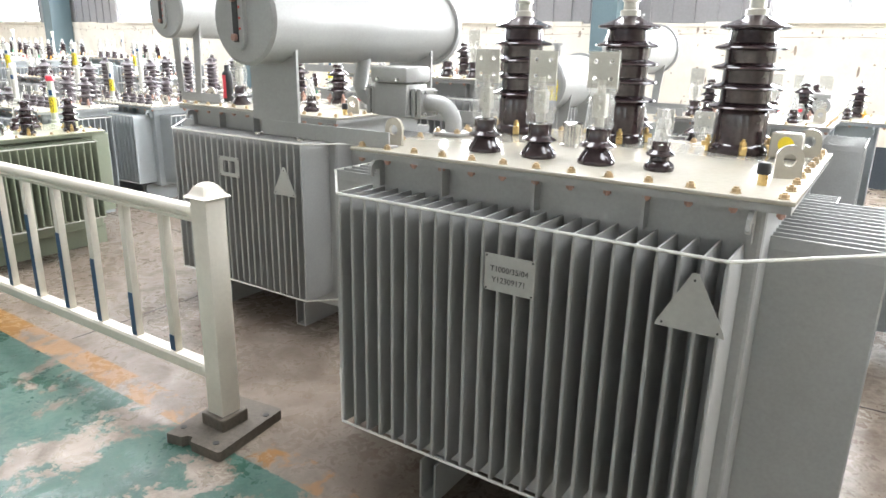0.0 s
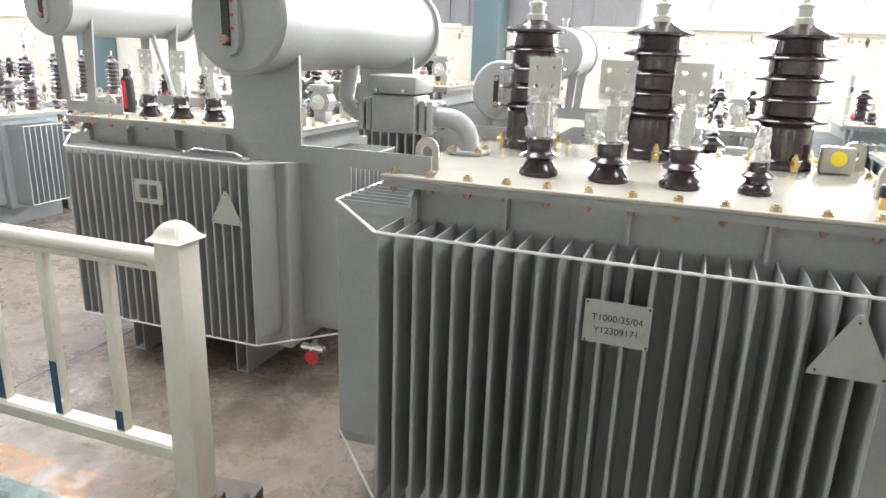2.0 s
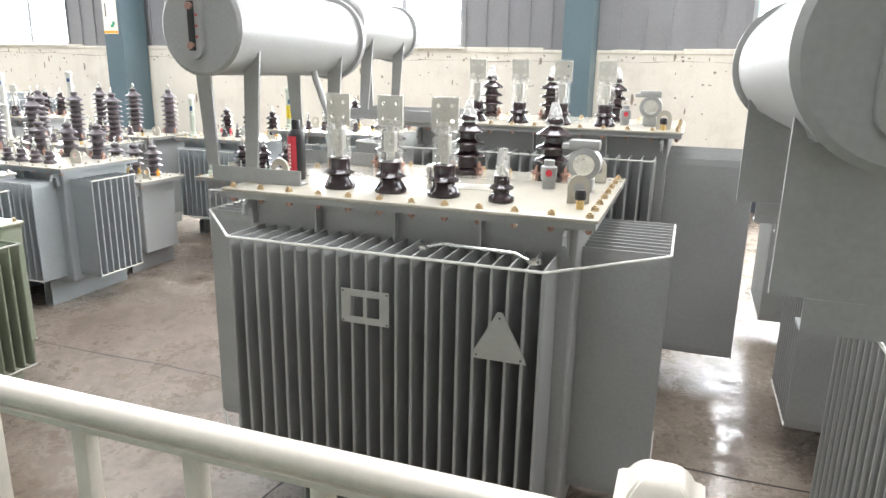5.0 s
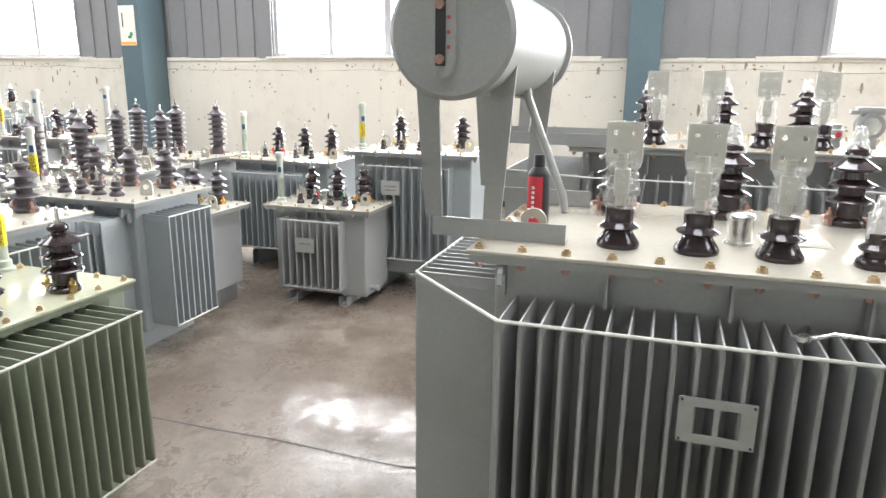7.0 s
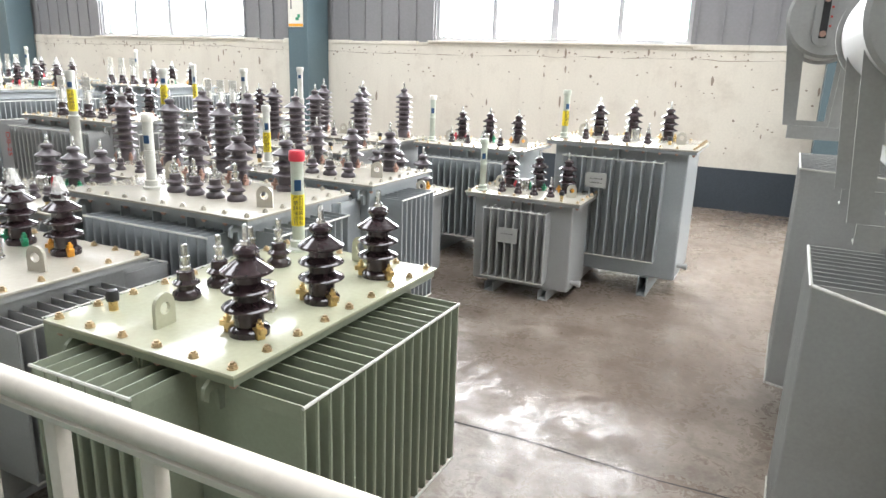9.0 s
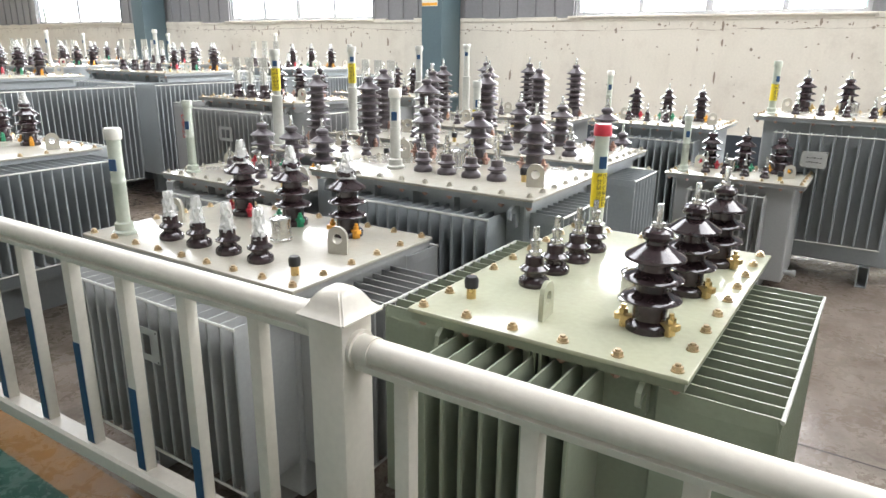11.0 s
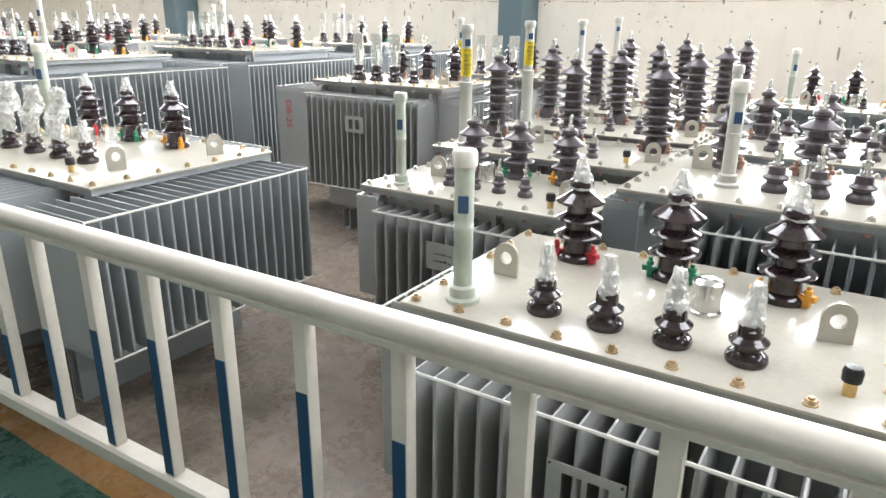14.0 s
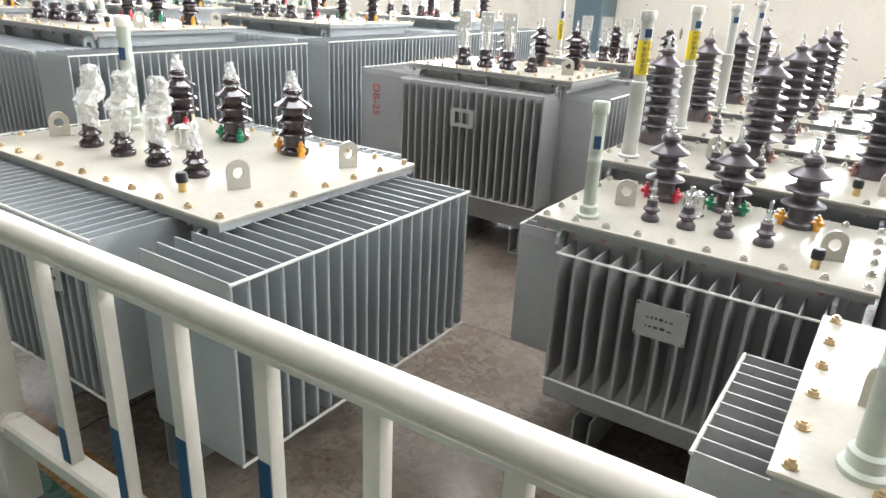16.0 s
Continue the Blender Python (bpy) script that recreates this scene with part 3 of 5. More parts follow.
def film_mesh(seed, h, r0, r1, material=FILM):
    """Thin film twisted round a terminal: creases run up it, pinched at the top."""
    rnd = random.Random(seed)
    bm = bmesh.new()
    n, k = 16, 12
    ridge = [rnd.uniform(-0.22, 0.3) for _ in range(n)]
    rings = []
    for i in range(k):
        f = i / (k - 1)
        r = r0 + (r1 - r0) * f
        ring = []
        for j in range(n):
            rr = r * (1 + ridge[(j + i // 3) % n] * (0.5 + 0.5 * f) + rnd.uniform(-0.12, 0.12))
            a = 2 * math.pi * (j + rnd.uniform(-0.25, 0.25)) / n
            ring.append(bm.verts.new((rr * math.cos(a), rr * math.sin(a), h * f + rnd.uniform(-0.3, 0.3) * h / k)))
        rings.append(ring)
    for a, b in zip(rings, rings[1:]):
        for j in range(n):
            m = (j + 1) % n
            if (i + j) % 2:
                bm.faces.new((a[j], a[m], b[m]))
                bm.faces.new((a[j], b[m], b[j]))
            else:
                bm.faces.new((a[j], a[m], b[j]))
                bm.faces.new((a[m], b[m], b[j]))
    bm.faces.new(list(reversed(rings[0])))
    bm.faces.new(rings[-1])
    return mesh(bm, material)


def clamp_mesh(material):
    bm = bmesh.new()
    box(bm, (0.03, -0.012, 0.0), (0.062, 0.012, 0.03), 0.003)
    box(bm, (0.05, -0.01, 0.018), (0.075, 0.01, 0.034), 0.003)
    cyl(bm, (0.054, 0, 0.0), (0.054, 0, 0.056), 0.006, 8)
    cyl(bm, (0.054, 0, 0.034), (0.054, 0, 0.046), 0.011, 6)
    return mesh(bm, material)


def lv_mesh(kind, material):
    bm = bmesh.new()
    if kind == "flag":
        p = [(0, 0), (0.056, 0), (0.058, 0.006), (0.056, 0.014), (0.048, 0.026), (0.039, 0.04), (0.037, 0.046), (0.053, 0.052), (0.056, 0.056), (0.053, 0.06), (0.041, 0.066), (0.037, 0.072), (0.038, 0.106), (0.03, 0.112), (0, 0.112)]
    else:
        p = [(0, 0), (0.042, 0), (0.044, 0.006), (0.042, 0.018), (0.028, 0.03), (0.027, 0.038), (0.04, 0.044), (0.041, 0.05), (0.027, 0.06), (0.026, 0.085), (0.016, 0.09), (0, 0.09)]
    lathe(bm, p, 18)
    return mesh(bm, material, 40)


def bent_mesh():
    bm = bmesh.new()
    box(bm, (-0.022, -0.004, 0), (0.022, 0.004, 0.09), 0.002)
    prism(bm, [(-0.004, 0.09), (0.004, 0.082), (0.044, 0.112), (0.036, 0.122)], -0.024, 0.024, "x")
    box(bm, (-0.026, 0.036, 0.115), (0.026, 0.044, 0.175), 0.002)
    return mesh(bm, TIN)


def bag_mesh(seed):
    """A crumpled bag that follows the cranked terminal."""
    rnd = random.Random(seed)
    bm = bmesh.new()
    n, k = 16, 18
    rings = []
    for i in range(k):
        f = i / (k - 1)
        off = 0.04 * min(1, max(0, (f - 0.42) / 0.15))
        r = 0.04 - 0.007 * math.sin(f * 9) + (-0.012 if i == k - 1 else 0)
        rings.append([bm.verts.new((r * 1.05 * math.cos(2 * math.pi * j / n) * rnd.uniform(0.7, 1.35), off + r * 0.7 * math.sin(2 * math.pi * j / n) * rnd.uniform(0.7, 1.2), 0.215 * f + rnd.uniform(-0.008, 0.008))) for j in range(n)])
    for a, b in zip(rings, rings[1:]):
        for j in range(n):
            bm.faces.new((a[j], a[(j + 1) % n], b[(j + 1) % n], b[j]))
    bm.faces.new(rings[-1])
    return mesh(bm, BAG)


def lv_stud_mesh():
    bm = bmesh.new()
    lathe(bm, [(0, 0), (0.018, 0), (0.018, 0.012), (0.012, 0.014), (0.012, 0.03), (0.016, 0.032), (0.016, 0.044), (0.009, 0.046), (0.009, 0.08), (0, 0.082)], 10)
    return mesh(bm, STEEL, 40)


def flag_mesh():
    """A flat tinned terminal with four bolt holes, cut as a grid round the holes."""
    bm = bmesh.new()
    w, h, t = 0.092, 0.105, 0.006
    xs, zs = (-w / 2, -0.034, -0.014, 0.014, 0.034, w / 2), (0, 0.018, 0.038, 0.068, 0.088, h)
    for i in range(5):
        for j in range(5):
            if i in (1, 3) and j in (1, 3):
                x, z = (xs[i] + xs[i + 1]) / 2, (zs[j] + zs[j + 1]) / 2
                ring = [(x + 0.007 * math.cos(radians(a)), z + 0.007 * math.sin(radians(a))) for a in range(45, 405, 45)]
                cor = [(xs[i + 1], zs[j + 1]), ((xs[i] + xs[i + 1]) / 2, zs[j + 1]), (xs[i], zs[j + 1]), (xs[i], (zs[j] + zs[j + 1]) / 2), (xs[i], zs[j]), ((xs[i] + xs[i + 1]) / 2, zs[j]), (xs[i + 1], zs[j]), (xs[i + 1], (zs[j] + zs[j + 1]) / 2)]
                for k in range(8):
                    m = (k + 1) % 8
                    prism(bm, [cor[k], cor[m], ring[m], ring[k]], -t / 2, t / 2, "y")
            else:
                prism(bm, [(xs[i], zs[j]), (xs[i + 1], zs[j]), (xs[i + 1], zs[j + 1]), (xs[i], zs[j + 1])], -t / 2, t / 2, "y")
    return mesh(bm, TIN)


def flag_film_mesh(seed):
    """A creased film sleeve, a little wider than the plate inside it."""
    rnd = random.Random(seed)
    bm = bmesh.new()
    rings = []
    for i in range(7):
        f = i / 6
        w, d = (0.05, 0.009) if i else (0.042, 0.02)
        ring = []
        for j in range(12):
            a = 2 * math.pi * (j + 0.5) / 12
            c, q = math.cos(a), math.sin(a)
            ring.append(bm.verts.new((w * max(-1, min(1, 1.3 * c)) + rnd.uniform(-0.002, 0.002), d * max(-1, min(1, 1.3 * q)) + rnd.uniform(-0.002, 0.002), 0.118 * f + rnd.uniform(-0.002, 0.002))))
        rings.append(ring)
    for a, b in zip(rings, rings[1:]):
        for j in range(12):
            bm.faces.new((a[j], a[(j + 1) % 12], b[(j + 1) % 12], b[j]))
    bm.faces.new(rings[-1])
    return mesh(bm, SLEEVE, 30)


def bolt_mesh(material):
    bm = bmesh.new()
    cyl(bm, (0, 0, 0), (0, 0, 0.003), 0.014, 12)
    cyl(bm, (0, 0, 0.003), (0, 0, 0.012), 0.0115, 6)
    cyl(bm, (0, 0, 0.012), (0, 0, 0.017), 0.0065, 8)
    return mesh(bm, material)


def lug_mesh(material):
    bm = bmesh.new()
    w, h, t, r = 0.036, 0.095, 0.012, 0.018
    outer = [(w, 0), (w, h * 0.62)] + [(w * math.cos(radians(a)), h * 0.62 + (h * 0.38) * math.sin(radians(a))) for a in range(20, 161, 20)] + [(-w, h * 0.62), (-w, 0)]
    hole = [(r * math.cos(radians(a)), h * 0.55 + r * math.sin(radians(a))) for a in range(0, 360, 30)]
    for y, flip in ((-t / 2, 0), (t / 2, 1)):
        vo, vi = [bm.verts.new((p[0], y, p[1])) for p in outer], [bm.verts.new((p[0], y, p[1])) for p in hole]
        es = [bm.edges.new((vo[i], vo[(i + 1) % len(vo)])) for i in range(len(vo))] + [bm.edges.new((vi[i], vi[(i + 1) % len(vi)])) for i in range(len(vi))]
        bmesh.ops.triangle_fill(bm, use_beauty=True, edges=es)
        if flip:
            for a, b in ((vo0, vo), (vi0, vi)):
                for i in range(len(a)):
                    j = (i + 1) % len(a)
                    bm.faces.new((a[i], a[j], b[j], b[i]))
        vo0, vi0 = vo, vi
    return mesh(bm, material)


def fin_mesh(depth, height, material):
    """One pressed cooling fin: stands along +y from the tank wall, z from 0."""
    bm = bmesh.new()
    a, d, c = 0.006, depth, 0.035
    low = [(-a, 0), (-a, d - 0.005), (-a * 0.6, d), (a * 0.6, d), (a, d - 0.005), (a, 0)]
    pinch = [(-a * 0.4, 0), (-a * 0.4, d - 0.012), (-a * 0.4, d), (a * 0.4, d), (a * 0.4, d - 0.012), (a * 0.4, 0)]
    levels = [(pinch, 0), (low, c), (low, height - c), (pinch, height)]
    rings = [[bm.verts.new((x, y, z)) for x, y in ol] for ol, z in levels]
    for p, q in zip(rings, rings[1:]):
        for i in range(6):
            bm.faces.new((p[i], p[(i + 1) % 6], q[(i + 1) % 6], q[i]))
    bm.faces.new(list(reversed(rings[0])))
    bm.faces.new(rings[-1])
    return mesh(bm, material)


def tube_gauge(parent, x, y, z, h, r, body, cap, label=False, base_h=0.0):
    t = piece("oil_level_tube", cached(("tube", round(h, 3), r, body.name), lambda: tube_mesh(h, r, body)), parent, (x, y, z), 42 if label else 25, "pale tube with a flanged foot")
    bm = bmesh.new()
    lathe(bm, [(0, 0), (r * 1.22, 0), (r * 1.28, 0.004), (r * 1.28, 0.034), (r * 1.1, 0.04), (0, 0.041)], 16)
    part("cap", bm, cap, t, "", (0, 0, h - 0.01), 40)
    bm = bmesh.new()
    box(bm, (-r * 0.55, -r * 1.08, h * (0.66 if h < 0.5 else 0.87)), (r * 0.55, -r * 0.8, h * (0.78 if h < 0.5 else 0.93)), 0.002)
    part("level_glass", bm, BLUE, t, "small blue level window")
    if label:
        bm = bmesh.new()
        lc = 0.73 if h > 0.5 else 0.45
        lathe(bm, [(r * 1.08, h * (lc - (0.12 if h > 0.5 else 0.17))), (r * 1.08, h * (lc + (0.12 if h > 0.5 else 0.17)))], 16)
        part("warning_label", bm, LABEL_YELLOW, t, "yellow warning label with black characters")
        for col, sx in enumerate((-1, 1)):
            lettering("\n".join(("严禁缺油运行", "否则后果自负")[col]), h * (0.038 if h > 0.5 else 0.055), INK, t, (sx * r * 0.42, -r * 1.08 - 0.0015, h * lc), 90, 0)
    return t


def tube_mesh(h, r, body):
    bm = bmesh.new()
    low = r * 1.28 if h > 0.5 else r
    lathe(bm, [(0, 0), (r * 1.75, 0), (r * 1.75, 0.01), (r * 1.35, 0.016), (r * 1.35, 0.04), (low, 0.046), (low, h * 0.52), (low * 1.06, h * 0.525), (low * 1.06, h * 0.56), (r, h * 0.565), (r, h * 0.62), (r * 1.04, h * 0.63), (r * 1.04, h * 0.66), (r, h * 0.67), (r, h), (0, h)], 18)
    return mesh(bm, body, 40)


def name_plate(t, kind, x, y, z, lines=()):
    bm = bmesh.new()
    if kind == "triangle":
        prism(bm, [(-0.085, -0.075), (0.085, -0.075), (0.082, -0.062), (0.008, 0.078), (-0.008, 0.078), (-0.082, -0.062)], -0.0015, 0.0015, "y")
        p = part("warning_plate", bm, PLATE, t, "blank triangular metal plate", (x, y, z))
        holes = ((-0.068, -0.064), (0.068, -0.064), (0, 0.06))
    elif kind == "frame":
        w, h, a, b = 0.083, 0.056, 0.05, 0.034
        for q in ((-w, -h, w, -b), (-w, b, w, h), (-w, -b, -a, b), (a, -b, w, b), (-0.006, -b, 0.006, b)):
            box(bm, (q[0], -0.0015, q[1]), (q[2], 0.0015, q[3]))
        p = part("plate_holder", bm, PLATE, t, "metal plate holder with two cut-out windows", (x, y, z))
        holes = ((-0.076, -0.049), (0.076, -0.049), (-0.076, 0.049), (0.076, 0.049))
    else:
        box(bm, (-0.08, -0.0015, -0.056), (0.08, 0.0015, 0.056))
        p = part("name_plate", bm, PLATE, t, "metal plate with hand-written marks", (x, y, z))
        holes = ((-0.074, -0.05), (0.074, -0.05), (-0.074, 0.05), (0.074, 0.05))
    for hx, hz in holes:
        bm = bmesh.new()
        cyl(bm, (hx, -0.004, hz), (hx, -0.0012, hz), 0.003, 8)
        part("rivet", bm, BLACK, p)
    for i, tx in enumerate(lines):
        if tx.startswith("bar"):
            rnd = random.Random(tx)
            xx = -0.045
            while xx < 0.04:
                ww = rnd.uniform(0.006, 0.016)
                bm = bmesh.new()
                box(bm, (xx, -0.0024, 0.008 - i * 0.03), (xx + ww, -0.0016, 0.012 - i * 0.03 + rnd.uniform(0, 0.006)))
                part("ink_mark", bm, INK, p)
                xx += ww + 0.006
        else:
            lettering(tx, 0.024, INK, p, (0, -0.0022, 0.012 - i * 0.033), 90, 0)


def bank(t, side, a, b, tip, wall, zb, zt, n, paint, rod=True, tank=None):
    """A row of cooling fins on one side; a..b along the wall, tip and wall across it. All in the thing's own metres."""
    depth = abs(tip - wall)
    me = cached(("fin", round(depth, 3), round(zt - zb, 3), paint.name), lambda: fin_mesh(depth, zt - zb, paint))
    rz = {"front": 180, "back": 0, "left": 90, "right": -90}[side]
    for i in range(n):
        c = a + (b - a) * i / (n - 1)
        loc = (c, wall, zb) if side in ("front", "back") else (wall, c, zb)
        piece("fin", me, t, loc, rz)
    if rod:
        sgn = 1 if tip > wall else -1
        for z in (zt - 0.004, zb + 0.006):
            bm = bmesh.new()
            if side in ("front", "back"):
                tube_along(bm, [(a - 0.006, tip, z), (b + 0.006, tip, z)], 0.0048, 6)
            else:
                tube_along(bm, [(tip, a - 0.006, z), (tip, b + 0.006, z)], 0.0048, 6)
            part("rim_rod", bm, EDGE, t, "thin welded rod along the fin tips")


def transformer(name_label, x0, x1, y0, y1, z, paint=PAINT, cover=COVER, foot=0.14, front=None, back=None, left=None, right=None, hv=(), lv=(), tubes=(), lugs=(), caps=(), valves=(), plates=(), wires=(), clamp="brass", group="", bolts=0.115, hooks=True, dusty_hazed=False):
    ox, oy = (x0 + x1) / 2, (y0 + y1) / 2
    t = thing("transformer", name_label, "transformer", (ox, oy, 0), group)
    X0, X1, Y0, Y1 = x0 - ox, x1 - ox, y0 - oy, y1 - oy
    ins = 0.065
    tx0, tx1, ty0, ty1 = X0 + ins, X1 - ins, Y0 + ins, Y1 - ins
    bm = bmesh.new()
    box(bm, (tx0, ty0, foot), (tx1, ty1, z - 0.03), 0.012)
    part("tank", bm, paint, t)
    bm = bmesh.new()
    box(bm, (X0 + 0.008, Y0 + 0.008, z - 0.034), (X1 - 0.008, Y1 - 0.008, z - 0.014))
    part("flange", bm, paint, t)
    for fx in (tx0 + 0.3, tx1 - 0.3, (tx0 + tx1) / 2):
        bm = bmesh.new()
        box(bm, (fx - 0.004, Y0 + 0.02, z - 0.13), (fx + 0.004, ty0 - 0.001, z - 0.0345))
        part("rib", bm, paint, t)
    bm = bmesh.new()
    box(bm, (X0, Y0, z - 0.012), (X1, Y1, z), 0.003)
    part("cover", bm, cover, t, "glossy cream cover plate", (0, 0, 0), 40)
    # bolts round the cover
    bme = cached("painted_bolt", lambda: bolt_mesh(COVER)) if dusty_hazed else cached("bolt", lambda: bolt_mesh(ZINC))
    nme = cached("nut", lambda: bolt_mesh(COPPER))
    nx, ny = max(2, round((x1 - x0 - 0.06) / bolts)), max(2, round((y1 - y0 - 0.06) / bolts))
    for i in range(nx + 1):
        bx = X0 + 0.03 + (X1 - X0 - 0.06) * i / nx
        for by in (Y0 + 0.03, Y1 - 0.03):
            piece("bolt", bme, t, (bx, by, z), i * 23)
        piece("nut", nme, t, (bx, Y0 + 0.03, z - 0.034), 0, "", 180)
    for i in range(1, ny):
        by = Y0 + 0.03 + (Y1 - Y0 - 0.06) * i / ny
        for bx in (X0 + 0.03, X1 - 0.03):
            piece("bolt", bme, t, (bx, by, z), i * 31)
    # fin banks: (start, end, tip, bottom, top, count)
    for side, spec, wall in (("front", front, ty0), ("back", back, ty1), ("left", left, tx0), ("right", right, tx1)):
        if spec:
            a, b, tip, zb, zt, n = spec
            o1, o2 = (ox, oy) if side in ("front", "back") else (oy, ox)
            bank(t, side, a - o1, b - o1, tip - o2, wall, zb, zt, n, paint)
    # steel channel feet
    for fx in (tx0 + 0.22 * (tx1 - tx0), tx1 - 0.22 * (tx1 - tx0)):
        bm = bmesh.new()
        prism(bm, [(fx - 0.035, 0), (fx + 0.035, 0), (fx + 0.035, foot), (fx + 0.028, foot), (fx + 0.028, 0.008), (fx - 0.028, 0.008), (fx - 0.028, foot), (fx - 0.035, foot)], ty0 - 0.06, ty1 + 0.06, "y")
        box(bm, (fx - 0.034, ty0, foot - 0.008), (fx + 0.034, ty1, foot - 0.001))
        part("foot_channel", bm, paint, t)
    # hook lugs near the tank corners
    if hooks:
        for hx in (tx0 + 0.03, tx1 - 0.03):
            bm = bmesh.new()
            prism(bm, [(0, -0.12), (0, -0.03), (-0.05, -0.03), (-0.07, -0.045), (-0.075, -0.075), (-0.06, -0.085), (-0.055, -0.06), (-0.03, -0.06), (-0.025, -0.12)], -0.006, 0.006, "x")
            part("hook_lug", bm, paint, t, "", (hx, ty0, z - 0.01))
    for bx, by, kind, wrap, colour in hv:
        por = PORCELAIN_DUSTY_HAZED if dusty_hazed else PORCELAIN
        b = piece("hv_bushing", cached(("hv", kind, dusty_hazed), lambda: hv_mesh(kind, por)), t, (bx - ox, by - oy, z), 0, "dark brown glazed porcelain insulator")
        top = {"large": 0.456, "tall": 0.446}.get(kind, 0.25)
        piece("terminal", cached("capm", cap_mesh) if kind == "large" else cached("stud", stud_mesh), b, (0, 0, top - 0.003))
        if wrap:
            piece("plastic_wrap", cached(("film", round(bx * 7) % 4), lambda: film_mesh(round(bx * 7) % 4, 0.09, 0.034, 0.012, BAG)), b, (0, 0, top - 0.035), 0, "crinkled clear film wrapped round the terminal")
        cm = {"brass": BRASS, "copper": COPPER, "red": RED, "green": GREEN, "yellow": YELLOW}[colour]
        rr = {"large": 0.046, "tall": 0.02}.get(kind, 0.006)
        for a in ((20, 110, 200, 290) if kind == "large" else (200, 340)):
            piece("clamp", cached(("clamp", colour), lambda: clamp_mesh(cm)), b, (rr * math.cos(radians(a)), rr * math.sin(radians(a)), 0), a, colour + " coloured clamp")
    por_lv = PORCELAIN_DUSTY_HAZED if dusty_hazed else PORCELAIN
    for k, (bx, by, kind) in enumerate(lv):
        b = piece("lv_bushing", cached(("lv", kind == "flag", dusty_hazed), lambda: lv_mesh("flag" if kind == "flag" else "n", por_lv)), t, (bx - ox, by - oy, z), 0, "short dark brown porcelain insulator", 0, 0, None if kind != "small" else (0.72, 0.72, 0.85))
        if kind == "flag":
            piece("stem", cached(("stem", k % 3), lambda: film_mesh(40 + k % 3, 0.13, 0.043, 0.036)), b, (0, 0, 0.108), 0, "terminal stem wrapped in clear film")
            bm_me = cached("stem_nuts", lambda: stem_nuts())
            piece("clamp", bm_me, b, (0, 0, 0.17))
            fw = piece("plastic_wrap", cached(("flagfilm", k % 3), lambda: flag_film_mesh(k % 3)), b, (0, 0, 0.215), (k % 3 - 1) * 4, "clear film stretched round the flat terminal")
            piece("flag_terminal", cached("flag", flag_mesh), b, (0, 0, 0.225), (k % 3 - 1) * 4, "flat tinned terminal with four holes")
        else:
            piece("terminal", cached("lvstud", lv_stud_mesh), b, (0, 0, 0.088))
            if kind == "wrapped":
                piece("plastic_wrap", cached(("lvfilm", k % 3), lambda: film_mesh(60 + k % 3, 0.1, 0.025, 0.014, BAG)), b, (0, 0, 0.075), 0, "crinkled clear film wrapped round the terminal")
            if kind == "bent":
                piece("bent_terminal", cached("bentm", bent_mesh), b, (0, 0, 0.1), 20, "cranked flat terminal")
                piece("plastic_wrap", cached(("bent", k % 3), lambda: bag_mesh(80 + k % 3)), b, (0, 0, 0.075), 20, "crumpled clear film bag round the terminal")
    for tb in tubes:
        bx, by, h, r, body, cap, label = tb
        tube_gauge(t, bx - ox, by - oy, z, h, r, body, cap, label)
    for bx, by, rz in lugs:
        piece("lifting_lug", cached(("lug", cover.name), lambda: lug_mesh(cover)), t, (bx - ox, by - oy, z), rz)
    for bx, by in caps:
        bm = bmesh.new()
        cyl(bm, (0, 0, 0), (0, 0, 0.035), 0.013, 10)
        s = part("filler_stub", bm, BRASS, t, "brass filler stub", (bx - ox, by - oy, z), 40)
        bm = bmesh.new()
        lathe(bm, [(0, 0.03), (0.018, 0.03), (0.019, 0.05), (0.015, 0.06), (0, 0.062)], 12)
        part("filler_cap", bm, BLACK, s, "black plastic cap", (0, 0, 0), 40)
    for bx, by in valves:
        bm = bmesh.new()
        lathe(bm, [(0, 0), (0.04, 0), (0.04, 0.008), (0.035, 0.01), (0.035, 0.07), (0.038, 0.072), (0.038, 0.08), (0.03, 0.086), (0.012, 0.09), (0, 0.09)], 18)
        v = part("relief_valve", bm, STEEL, t, "bright steel pressure relief valve", (bx - ox, by - oy, z), 40)
    for kind, bx, by, bz, lines in plates:
        name_plate(t, kind, bx - ox, by - oy, bz, lines)
    for pts in wires:
        bm = bmesh.new()
        tube_along(bm, [(p[0] - ox, p[1] - oy, p[2]) for p in pts], 0.0048, 6)
        part("rim_rod", bm, EDGE, t)
    return t, ox, oy


def stem_nuts():
    bm = bmesh.new()
    for z in (0, 0.02):
        cyl(bm, (0, -0.026, z), (0, 0.026, z), 0.008, 6)
    box(bm, (-0.02, -0.016, -0.03), (0.02, 0.016, 0.04), 0.003)
    cyl(bm, (0, 0, -0.065), (0, 0, -0.03), 0.015, 10)
    cyl(bm, (0, 0, 0.04), (0, 0, 0.08), 0.013, 10)
    return mesh(bm, TIN)


